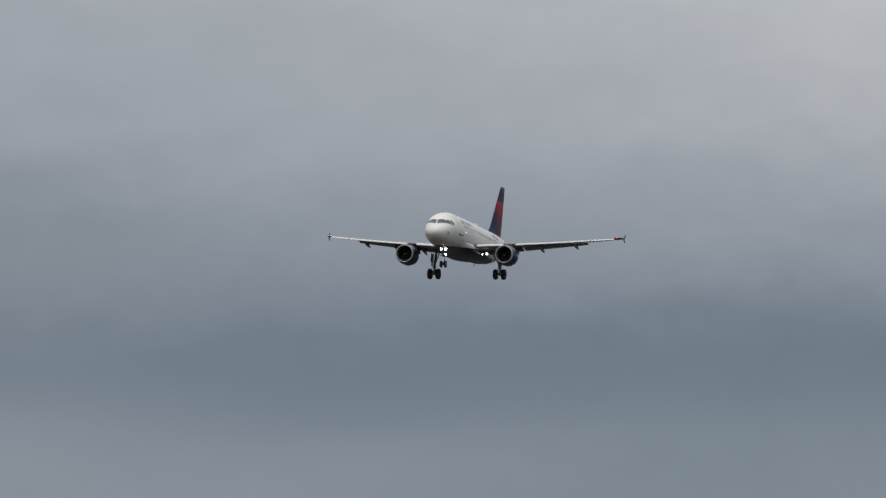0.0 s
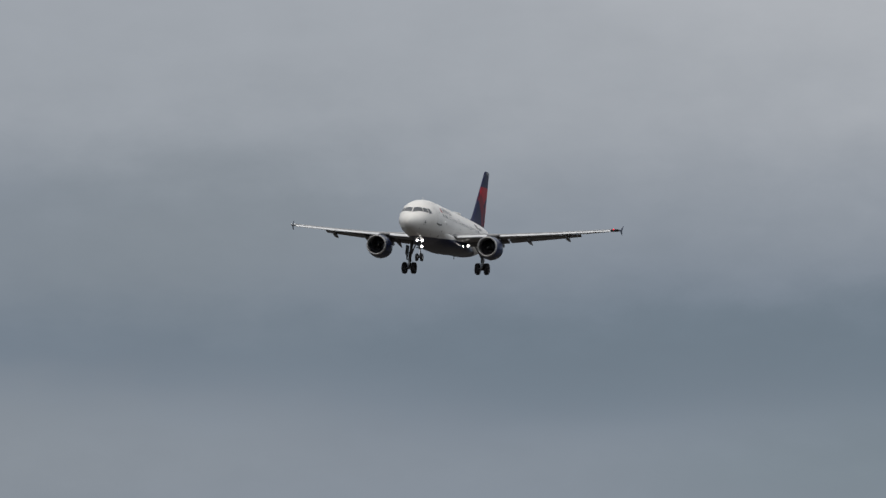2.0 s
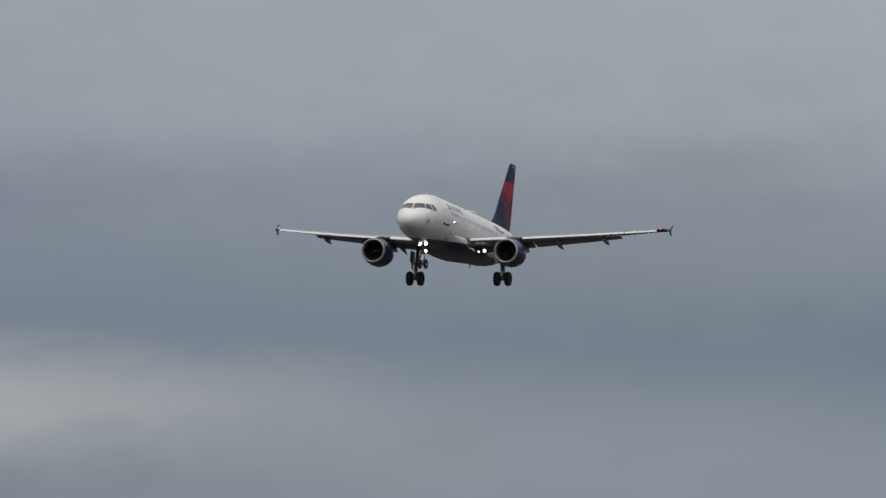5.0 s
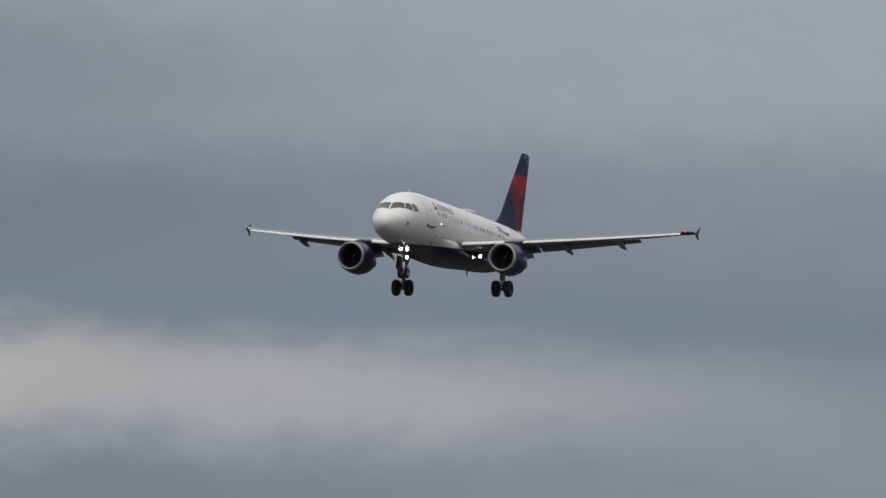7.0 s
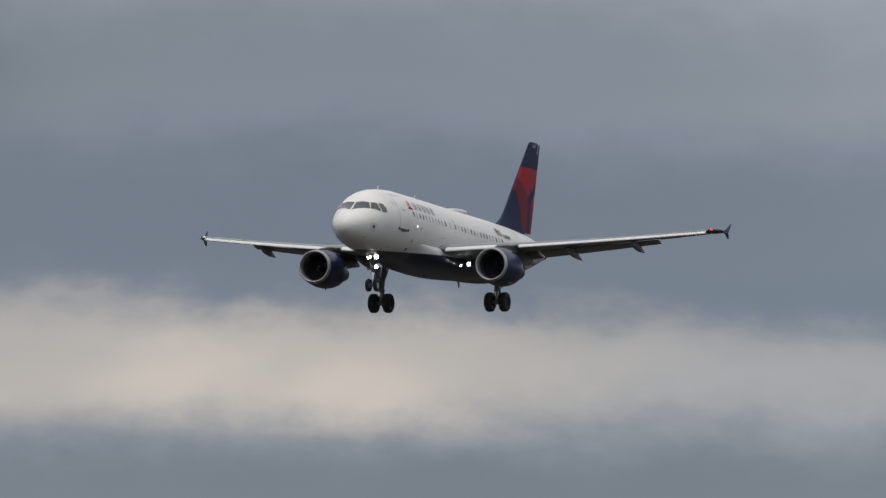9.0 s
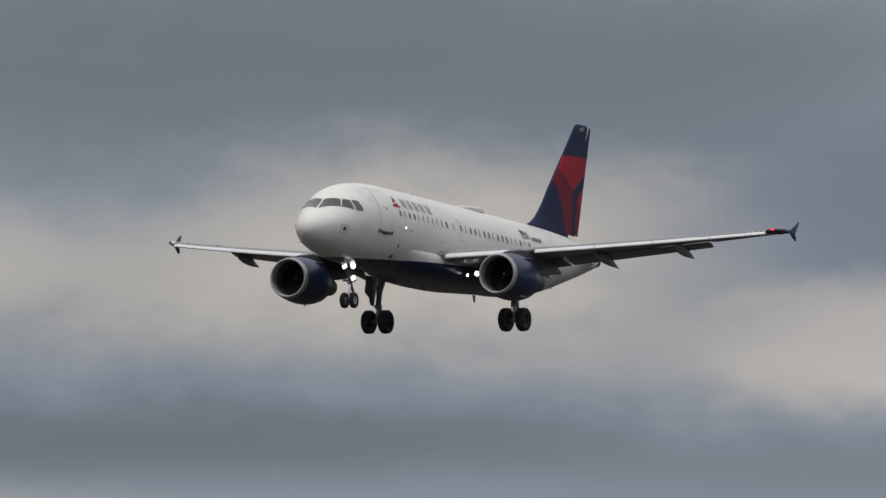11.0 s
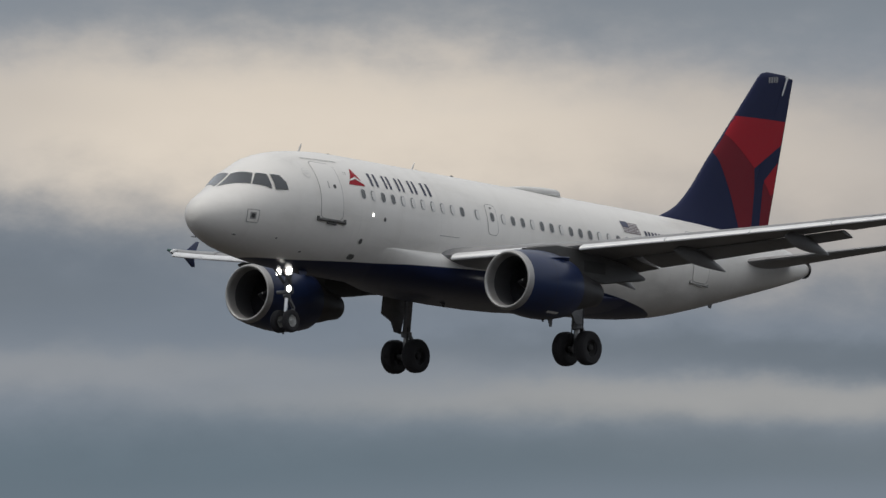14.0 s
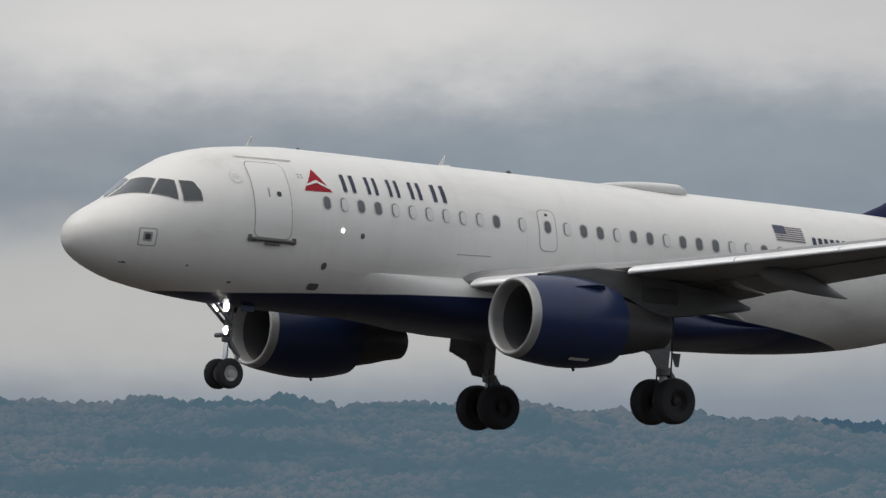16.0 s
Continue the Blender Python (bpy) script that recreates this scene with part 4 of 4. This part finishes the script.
def make_main_gear(side):
    x, y, z = side * 3.75, 16.08, -3.65
    bm = bmesh.new()
    tube(bm, (x - side * 0.25, y - 0.18, -1.0), (x - side * 0.02, y - 0.02, -2.95), 0.15, 0.135, 18)
    tube(bm, (x - side * 0.03, y - 0.02, -2.80), (x - side * 0.01, y, -3.0), 0.19, 0.18, 18)
    gear = part("main_gear", bm, STRUT, jet, "lowered grey main gear leg with twin wheels")
    bm = bmesh.new()
    tube(bm, (x - side * 0.02, y - 0.01, -2.95), (x, y, z + 0.02), 0.105, 0.105, 16)
    part("oleo", bm, OLEO, gear, "dull steel oleo piston")
    bm = bmesh.new()
    tube(bm, (x - 0.53, y, z), (x + 0.53, y, z), 0.085, 0.085, 14)
    tube(bm, (x, y, z - 0.14), (x, y, z + 0.16), 0.15, 0.14, 14)
    part("axle", bm, STRUT, gear)
    bm = bmesh.new()
    slab(bm, [(x, y + 0.12, -2.92), (x, y + 0.16, -3.02), (x, y + 0.50, -3.30), (x, y + 0.50, -3.24), (x, y + 0.18, -2.85)], 0.16)
    slab(bm, [(x, y + 0.12, z + 0.05), (x, y + 0.16, z + 0.16), (x, y + 0.52, -3.22), (x, y + 0.52, -3.30), (x, y + 0.18, z - 0.02)], 0.16)
    part("torque_link", bm, STRUT, gear)
    bm = bmesh.new()
    tube(bm, (x - side * 0.06, y - 0.05, -2.68), (x - side * 0.42, y - 0.36, -1.95), 0.05, 0.055)
    tube(bm, (x - side * 0.42, y - 0.36, -1.95), (x - side * 0.75, y - 0.65, -1.25), 0.06, 0.06)
    part("side_stay", bm, STRUT, gear)
    bm = bmesh.new()
    tube(bm, (x + side * 0.14, y + 0.1, -1.5), (x + side * 0.13, y + 0.12, -3.0), 0.022, seg=8)
    tube(bm, (x + side * 0.13, y + 0.12, -3.0), (x + side * 0.2, y + 0.22, -3.45), 0.02, seg=8)
    tube(bm, (x - side * 0.14, y - 0.12, -1.8), (x - side * 0.15, y - 0.12, -3.1), 0.02, seg=8)
    tube(bm, (x - side * 0.15, y - 0.12, -3.1), (x - side * 0.12, y - 0.2, -3.5), 0.02, seg=8)
    part("hose", bm, DARK, gear)
    bm = bmesh.new()
    slab(bm, [(x, y - 1.18, -1.45), (x, y - 1.2, -2.28), (x, y - 0.63, -2.5), (x, y - 0.4, -2.84), (x, y - 0.05, -2.88), (x, y + 0.12, -1.45)], 0.05)
    for v in bm.verts:
        v.co.x += side * (0.16 - 0.08 * (v.co.z + 2.2))
    part("gear_door", bm, STRUT, gear, "grey leg door")
    for e in (-0.465, 0.465):
        w = again("wheel", MAIN_WHEEL[0], jet, Matrix.Translation((x + e, y, z)), "black tyred wheel")
        again("rim", MAIN_WHEEL[1], w, Matrix.Identity(4))


for s in (1, -1):
    make_main_gear(s)


def make_nose_gear():
    y, z = 5.10, -3.75
    bm = bmesh.new()
    tube(bm, (0, y + 0.12, -1.6), (0, y + 0.05, -2.95), 0.115, 0.105, 16)
    tube(bm, (0, y + 0.05, -2.78), (0, y + 0.04, -2.95), 0.135, 0.13, 16)
    gear = part("nose_gear", bm, STRUT, jet, "lowered nose gear leg with lit lamps and twin wheels")
    bm = bmesh.new()
    tube(bm, (0, y + 0.04, -2.9), (0, y, z + 0.02), 0.065, 0.065, 14)
    part("oleo", bm, CHROME, gear, "bright oleo piston")
    bm = bmesh.new()
    tube(bm, (-0.31, y, z), (0.31, y, z), 0.05, 0.05, 12)
    tube(bm, (0, y, z - 0.09), (0, y, z + 0.14), 0.09, 0.09, 12)
    part("axle", bm, STRUT, gear)
    bm = bmesh.new()
    slab(bm, [(0, y + 0.1, -2.95), (0, y + 0.14, -3.05), (0, y + 0.42, -3.3), (0, y + 0.42, -3.24), (0, y + 0.16, -2.9)], 0.12)
    slab(bm, [(0, y + 0.08, z + 0.12), (0, y + 0.12, z + 0.2), (0, y + 0.44, -3.22), (0, y + 0.44, -3.3), (0, y + 0.12, z + 0.06)], 0.12)
    part("torque_link", bm, STRUT, gear)
    bm = bmesh.new()
    tube(bm, (0.14, y + 0.08, -2.5), (0.16, y - 0.55, -1.95), 0.045, 0.045)
    tube(bm, (-0.14, y + 0.08, -2.5), (-0.16, y - 0.55, -1.95), 0.045, 0.045)
    tube(bm, (-0.14, y + 0.08, -2.5), (0.14, y + 0.08, -2.5), 0.05, 0.05)
    part("drag_stay", bm, STRUT, gear)
    bm = bmesh.new()
    tube(bm, (-0.34, y - 0.06, -2.78), (0.34, y - 0.06, -2.78), 0.06, 0.06)
    part("steering_unit", bm, STRUT, gear)
    bm = bmesh.new()
    tube(bm, (-0.24, y - 0.02, -2.16), (0.24, y - 0.02, -2.16), 0.03, 0.03)
    part("lamp_bracket", bm, STRUT, gear)
    bm = bmesh.new()
    tube(bm, (0.05, y - 0.02, -2.68), (0.26, y - 0.04, -2.68), 0.03, 0.03)
    part("lamp_arm", bm, STRUT, gear)
    for e in (-1, 1):
        bm = bmesh.new()
        slab(bm, [(e * 0.36, y + 0.15, -1.94), (e * 0.38, y + 0.18, -2.17), (e * 0.38, y + 0.55, -2.17), (e * 0.36, y + 0.6, -1.96)], 0.035)
        part("gear_door", bm, NAVY, gear, "navy nose gear door")
        w = again("wheel", NOSE_WHEEL[0], jet, Matrix.Translation((e * 0.25, y, z)), "black tyred wheel")
        again("rim", NOSE_WHEEL[1], w, Matrix.Identity(4))
    for px, pz, r in ((0.25, -2.08, 0.15), (-0.21, -2.10, 0.14), (0.27, -2.68, 0.12)):
        bm = bmesh.new()
        turned(bm, [(-0.10, r * 0.94), (-0.09, r), (-0.02, r * 0.98), (0.08, r * 0.6), (0.12, 0.02)], 18, (px, y - 0.1, pz), closed_ends=False)
        lamp_ = part("gear_lamp", bm, STRUT, jet, "lit lamp on the nose gear")
        bm = bmesh.new()
        turned(bm, [(-0.115, 0.004), (-0.11, r * 0.5), (-0.09, r * 0.93)], 18, (px, y - 0.1, pz))
        part("lens", bm, LAMP, lamp_, "glowing lens")


make_nose_gear()


# ---- hull details ----
def on_hull(side):
    return lambda y, z, lift: fus_side(y, z, lift, side)


def nose_pane(corners, n=6, clip=0.0):
    """Glass laid on the nose between four corners (x, y, z), lower left first."""
    bm = bmesh.new()
    a, b, c, d = [Vector(v) for v in corners]
    grid = []
    for j in range(n + 1):
        row = []
        for i in range(n + 1):
            v = j / n
            u = i / n * (1 - clip * max(0.0, (v - 0.5) / 0.5))
            p = (a * (1 - u) + b * u) * (1 - v) + (d * (1 - u) + c * u) * v
            w, top, bot, mid = fus_ring(p.y)
            ang = math.atan2((p.z - mid) / (top - mid), p.x / w)
            row.append(bm.verts.new(fus_at(p.y, ang, NOSE_LIFT[0])))
        grid.append(row)
    for j in range(n):
        for i in range(n):
            bm.faces.new((grid[j][i], grid[j][i + 1], grid[j + 1][i + 1], grid[j + 1][i]))
    bmesh.ops.recalc_face_normals(bm, faces=bm.faces[:])
    return bm


NOSE_LIFT = [0.012]
PANES = (((0.08, 1.25, 0.42), (0.985, 1.87, 0.475), (0.80, 2.165, 0.88), (0.06, 1.92, 0.87)),
         ((1.035, 1.91, 0.475), (1.47, 2.45, 0.375), (1.145, 2.50, 0.865), (0.875, 2.235, 0.88)),
         ((1.53, 2.585, 0.36), (1.665, 3.06, 0.385), (1.42, 3.06, 0.845), (1.205, 2.605, 0.865)))
for s in (1, -1):
    for corners, clip in zip(PANES, (0.0, 0.0, 0.3)):
        q = [(s * x, y, z) for x, y, z in corners]
        NOSE_LIFT[0] = 0.010
        cx = [sum(v[k] for v in q) / 4 for k in range(3)]
        big = [[v[k] + (v[k] - cx[k]) * 0.06 for k in range(3)] for v in q]
        rim = part("cockpit_window", nose_pane(big, clip=clip), SEAL, jet, "grey cockpit window frame")
        NOSE_LIFT[0] = 0.018
        part("pane", nose_pane(q, clip=clip), GLASS, rim, "dark cockpit glass")


def make_cabin_windows():
    surf = {s: on_hull(s) for s in (1, -1)}
    frames, panes, shades = {}, {}, {}
    for s in (1, -1):
        for store, grow, lift, mat, nm in ((frames, 0.03, 0.006, FRAME, "window_frame"), (panes, 0.0, 0.012, PANE, "pane"), (shades, -0.004, 0.018, SHADE, "shade")):
            f = lambda y, z, l, s=s: (lambda p: (p[0], p[1] - 15.0, p[2]))(fus_side(y, z, l, s))
            bm = patch(rounded(15 - 0.10 - grow, 15 + 0.10 + grow, 0.47 - grow, 0.78 + grow, 0.092 + grow), f, 0.12, lift)
            me = bpy.data.meshes.new(nm)
            bm.to_mesh(me)
            bm.free()
            me.materials.append(mat)
            store[s] = me
    ys = [6.66 + 0.527 * k for k in range(11)] + [12.74] + [14.16 + 0.53 * k for k in range(15)]
    for s in (1, -1):
        for i, y in enumerate(ys):
            fr = again("cabin_window", frames[s], jet, Matrix.Translation((0, y, 0)))
            shut = i in (1, 4, 5, 6, 7, 8, 9, 11, 12, 15, 18, 22, 23, 25)
            again("pane", panes[s], fr, Matrix.Identity(4), "dark cabin glass")
            if shut:
                again("shade", shades[s], fr, Matrix.Translation((0, 0.02, -0.006)), "lowered white shade")


make_cabin_windows()


def make_door(side, y0, y1, z0, z1, r, name, sill=0.0):
    f = on_hull(side)
    rim = part("cabin_door", patch(rounded(y0 - 0.022, y1 + 0.022, z0 - 0.022, z1 + 0.022, r + 0.022), f, 0.15, 0.008), SEAL, jet, "white door with a grey outline")
    part(name, patch(rounded(y0, y1, z0, z1, r), f, 0.15, 0.013, 0.01), PLAIN_WHITE, rim, "white door leaf")
    if sill:
        bm = bmesh.new()
        pts = [Vector(fus_side(y0 - 0.12 + (y1 - y0 + 0.24) * k / 6, z0 - 0.06, 0.03, side)) for k in range(7)]
        for a, b in zip(pts, pts[1:]):
            tube(bm, a, b, sill, seg=10)
        for p in (pts[0], pts[-1]):
            tube(bm, p + Vector((0, 0, -sill)), p + Vector((0, 0, 2 * sill)), sill * 1.1, seg=10)
        tube(bm, pts[2] + Vector((0, 0, -1.8 * sill)), pts[4] + Vector((0, 0, -1.8 * sill)), sill * 0.6, seg=8)
        part("sill", bm, SILL if sill > 0.04 else SEAL, rim, "scuffed door sill")
    return rim


for s in (1, -1):
    d = make_door(s, 4.50, 5.56, -0.40, 1.50, 0.16, "door_leaf", 0.05)
    part("handle", patch(((4.92, 0.62), (4.96, 0.62), (4.96, 0.85), (4.92, 0.85)), on_hull(s), 0.1, 0.02), SEAL, d)
    part("port", patch(rounded(5.16, 5.30, 0.64, 0.78, 0.065), on_hull(s), 0.1, 0.02), DARK, d)
    e = make_door(s, 13.28, 13.80, 0.02, 1.05, 0.14, "exit_leaf")
    part("port", patch(rounded(13.49, 13.59, 0.90, 0.97, 0.03), on_hull(s), 0.1, 0.02), DARK, e)
    part("exit_window", patch(rounded(13.42, 13.66, 0.45, 0.80, 0.11), on_hull(s), 0.1, 0.018), FRAME, e)
    part("pane", patch(rounded(13.445, 13.635, 0.475, 0.775, 0.09), on_hull(s), 0.1, 0.024), PANE, e, "dark cabin glass")
    make_door(s, 24.85, 25.85, -0.30, 1.45, 0.16, "door_leaf", 0.03)
    # rain gutter over the front door
    part("gutter", patch(((4.35, 1.60), (5.95, 1.62), (5.95, 1.64), (4.35, 1.62)), on_hull(s), 0.2, 0.02), SEAL, hull)
    part("fairing_seam", patch(((10.7, -0.33), (11.75, -0.29), (11.75, -0.27), (10.7, -0.31)), on_hull(s), 0.2, 0.012), SEAL, hull)
    for y, z, a, b in ((7.74, -0.12, 0.06, 0.07), (6.75, -0.95, 0.08, 0.09), (6.68, -1.46, 0.17, 0.08), (2.9, -1.25, 0.04, 0.02), (4.25, -1.55, 0.06, 0.02)):
        part("port", patch(rounded(y - a, y + a, z - b, z + b, min(a, b) * 0.95), on_hull(s), 0.1, 0.014), VENT, hull)
    pl_ = part("static_plate", patch(rounded(1.47, 1.91, -0.87, -0.43, 0.05), on_hull(s), 0.08, 0.010), SEAL, jet, "sensor plate with a thin grey outline")
    part("plate_face", patch(rounded(1.495, 1.885, -0.845, -0.455, 0.04), on_hull(s), 0.08, 0.014), PLAIN_WHITE, pl_)
    part("port_rim", patch(rounded(1.575, 1.795, -0.755, -0.525, 0.03), on_hull(s), 0.08, 0.018), SEAL, pl_)
    part("port", patch(rounded(1.62, 1.75, -0.71, -0.57, 0.03), on_hull(s), 0.08, 0.022), DARK, pl_)
    part("wing_scan_light", patch(rounded(7.085, 7.175, -0.075, 0.015, 0.042), on_hull(s), 0.1, 0.016), LAMP_SMALL, hull, "small lit lamp")


def make_markings(side):
    f = on_hull(side)
    tri = ((6.02, 0.88), (6.88, 0.91), (6.44, 1.47))
    lg = part("emblem", patch(tri, f, 0.12, 0.008), RED, jet, "red triangle emblem")
    part("emblem_gap", patch(((6.10, 1.00), (6.45, 1.11), (6.80, 0.97), (6.80, 1.03), (6.45, 1.18), (6.14, 1.06)), f, 0.1, 0.018), PLAIN_WHITE, lg)
    # plain bars for the airline's title
    x = 7.25
    for w in (0.52, 0.44, 0.44, 0.46, 0.54):
        for k in range(2):
            a = x + k * w * 0.54
            part("title_bar", patch(((a, 0.96), (a + w * 0.23, 0.965), (a + w * 0.23, 1.41), (a, 1.40)), f, 0.15, 0.012), INK, hull, "navy title bar")
        x += w + 0.235
    # flag
    flag = part("flag", patch(((21.0, 0.97), (21.95, 0.97), (21.95, 1.36), (21.0, 1.36)), f, 0.12, 0.008), SLAT, jet, "small striped flag")
    for k in range(7):
        z = 0.97 + 0.0575 * k
        part("stripe", patch(((21.0, z), (21.95, z), (21.95, z + 0.03), (21.0, z + 0.03)), f, 0.15, 0.016), FLAG_RED, flag)
    part("canton", patch(((21.0, 1.16), (21.38, 1.16), (21.38, 1.37), (21.0, 1.37)), f, 0.12, 0.020), FLAG_BLUE, flag)
    for k in range(6):
        a = 22.2 + 0.2 * k
        part("registration_bar", patch(((a, 0.92), (a + 0.12, 0.92), (a + 0.13, 1.14), (a + 0.01, 1.14)), f, 0.15, 0.012), INK, hull, "dark registration bar")
    # round grey badge ahead of the door
    ring = []
    for k in range(24):
        a = k * math.tau / 24
        ring.append((4.10 + 0.17 * math.cos(a), 1.06 + 0.17 * math.sin(a)))
    bd = part("badge", patch(ring, f, 0.1, 0.008), SHADE, jet, "pale grey round badge")
    part("badge_face", patch([(4.10 + (a - 4.10) * 0.86, 1.06 + (b - 1.06) * 0.86) for a, b in ring], f, 0.1, 0.014), PLAIN_WHITE, bd)
    for k in range(3):
        z = 0.99 + 0.055 * k
        part("badge_bar", patch(((4.0, z), (4.2, z + 0.02), (4.2, z + 0.045), (4.0, z + 0.025)), f, 0.1, 0.018), SHADE, bd)
    for a, z in ((5.95, 1.27), (6.05, 1.27), (5.95, 1.20), (6.05, 1.20)):
        part("stencil", patch(((a - 0.025, z), (a + 0.025, z), (a + 0.025, z + 0.025), (a - 0.025, z + 0.025)), f, 0.1, 0.01), SEAL, hull)


for s in (1, -1):
    make_markings(s)


def make_roof_fittings():
    # satellite dome: a flat-topped shell standing on a short skirt
    bm = bmesh.new()
    rings = []
    for k in range(23):
        t = k / 22
        y = 16.35 + 2.75 * t
        grow = (math.sin(math.pi * min(1.0, t * 1.25) / 2) if t < 0.8 else 1.0) * min(1.0, (1 - t) * 6) ** 0.5
        w, h = 0.70 * max(grow, 0.06) ** 0.6, 0.26 * max(grow, 0.05) ** 0.5
        ring = []
        for i in range(17):
            a = math.pi * i / 16
            c, q = math.cos(a), math.sin(a)
            ring.append((w * math.copysign(abs(c) ** 0.45, c), y, 1.99 + h * q ** 0.6))
        rings.append(ring + [(-w * 0.86, y, 1.90), (0.0, y, 1.86), (w * 0.86, y, 1.90)])
    loft(bm, rings)
    part("satellite_dome", bm, DOME, hull, "low pale grey antenna dome", sharp=50)
    bm = bmesh.new()
    tube(bm, (0, 11.6, 2.03), (0, 11.6, 2.1), 0.16, 0.13, 14)
    part("antenna_foot", bm, DOME, hull)
    for y, z, tip, mat in ((5.45, 1.99, 0.31, DOME), (11.45, 2.04, 0.32, PLAIN_WHITE)):
        bm = bmesh.new()
        slab(bm, [(0, y - 0.09, z - 0.04), (0, y + 0.11, z + tip - 0.02), (0, y + 0.15, z + tip), (0, y + 0.04, z - 0.04)], 0.02)
        part("blade_antenna", bm, mat, hull, "thin blade antenna")
    for y, r in ((7.0, 0.05), (13.6, 0.08)):
        bm = bmesh.new()
        bmesh.ops.create_uvsphere(bm, u_segments=12, v_segments=8, radius=r, matrix=Matrix.Translation((0, y, 2.07)))
        part("beacon", bm, DARK, hull, "small dark roof beacon")
    # belly fittings
    for y, z, tip in ((13.2, -2.26, 0.12), (19.1, -2.12, 0.30), (28.0, -0.68, 0.14)):
        bm = bmesh.new()
        slab(bm, [(0, y, z + 0.05), (0, y + 0.16, z - tip), (0, y + 0.26, z - tip), (0, y + 0.3, z + 0.05)], 0.04)
        part("belly_blade", bm, STRUT, hull, "blade antenna under the belly")
    for s in (1, -1):
        for y, z in ((1.3, -1.28),):
            bm = bmesh.new()
            p = Vector(fus_side(y, z, 0.0, s))
            tube(bm, p, p + Vector((s * 0.06, 0.0, -0.03)), 0.02, seg=8)
            tube(bm, p + Vector((s * 0.06, 0.05, -0.03)), p + Vector((s * 0.06, -0.16, -0.03)), 0.014, seg=8)
            part("pitot_probe", bm, DARK, hull)
    bm = bmesh.new()
    turned(bm, [(33.60, 0.30), (33.70, 0.22), (33.66, 0.15), (33.5, 0.12)], 20, (0, 0, 1.10), closed_ends=False)
    part("apu_exhaust", bm, CORE, hull, "dark tail exhaust")


make_roof_fittings()


# seconds, nose x, y, z in metres, heading, pitch, bank in degrees
FLIGHT = (
    (0, -225.355, 1205.491, 66.591, -3.250, 3.591, -1.155),
    (0.5, -225.231, 1172.896, 64.877, -2.775, 3.571, -1.840),
    (1, -225.148, 1140.303, 63.160, -2.455, 3.537, -2.213),
    (1.5, -225.091, 1107.713, 61.458, -2.239, 3.561, -2.145),
    (2, -225.059, 1075.124, 59.770, -2.117, 3.636, -1.656),
    (2.5, -225.053, 1042.538, 58.103, -2.094, 3.789, -1.053),
    (3, -225.036, 1009.953, 56.459, -2.028, 4.031, -0.682),
    (3.5, -224.965, 977.368, 54.820, -1.759, 4.296, -0.470),
    (4, -224.857, 944.780, 53.160, -1.344, 4.478, -0.244),
    (4.5, -224.866, 912.190, 51.432, -1.379, 4.399, -0.446),
    (5, -224.888, 879.598, 49.674, -1.463, 4.212, -0.926),
    (5.5, -224.915, 847.006, 47.907, -1.563, 3.988, -1.498),
    (6, -224.937, 814.414, 46.150, -1.647, 3.800, -1.978),
    (6.5, -224.946, 781.825, 44.421, -1.682, 3.722, -2.180),
    (7, -224.992, 749.238, 42.730, -1.859, 3.781, -1.396),
    (7.5, -225.012, 716.650, 41.019, -1.936, 3.767, -0.927),
    (8, -225.003, 684.060, 39.298, -1.901, 3.717, -0.714),
    (8.5, -224.976, 651.470, 37.581, -1.797, 3.680, -0.516),
    (9, -224.919, 618.879, 35.859, -1.579, 3.628, -0.282),
    (9.5, -224.911, 586.290, 34.151, -1.550, 3.627, -0.258),
    (10, -224.893, 553.701, 32.443, -1.480, 3.624, -0.201),
    (10.5, -224.871, 521.112, 30.734, -1.397, 3.620, -0.133),
    (11, -224.853, 488.523, 29.025, -1.328, 3.617, -0.076),
    (11.5, -224.846, 455.934, 27.317, -1.298, 3.616, -0.052),
    (12, -224.990, 423.353, 25.677, -1.853, 3.872, 0.060),
    (12.5, -225.115, 390.773, 24.026, -2.333, 4.088, 1.080),
    (13, -225.200, 358.191, 22.364, -2.659, 4.265, 1.480),
    (13.5, -225.235, 325.607, 20.697, -2.793, 4.419, 1.250),
    (14, -225.225, 293.021, 19.026, -2.755, 4.562, 0.920),
    (14.5, -225.165, 260.431, 17.332, -2.526, 4.619, 0.784),
    (15, -225.080, 227.836, 15.595, -2.198, 4.506, 0.541),
    (15.5, -225.017, 195.241, 13.824, -1.955, 4.267, 0.429),
    (16, -224.971, 162.645, 12.037, -1.778, 3.963, 0.283),
)


def attitude(x, y, z, heading, pitch, bank):
    return Matrix.Translation((x, y, z)) @ Matrix.Rotation(heading * DEG, 4, "Z") @ Matrix.Rotation(-pitch * DEG, 4, "X") @ Matrix.Rotation(-bank * DEG, 4, "Y")


def motions():
    """The aircraft comes down a straight three degree slope."""
    walk(jet, [(t, attitude(*row)) for t, *row in FLIGHT])


motions()
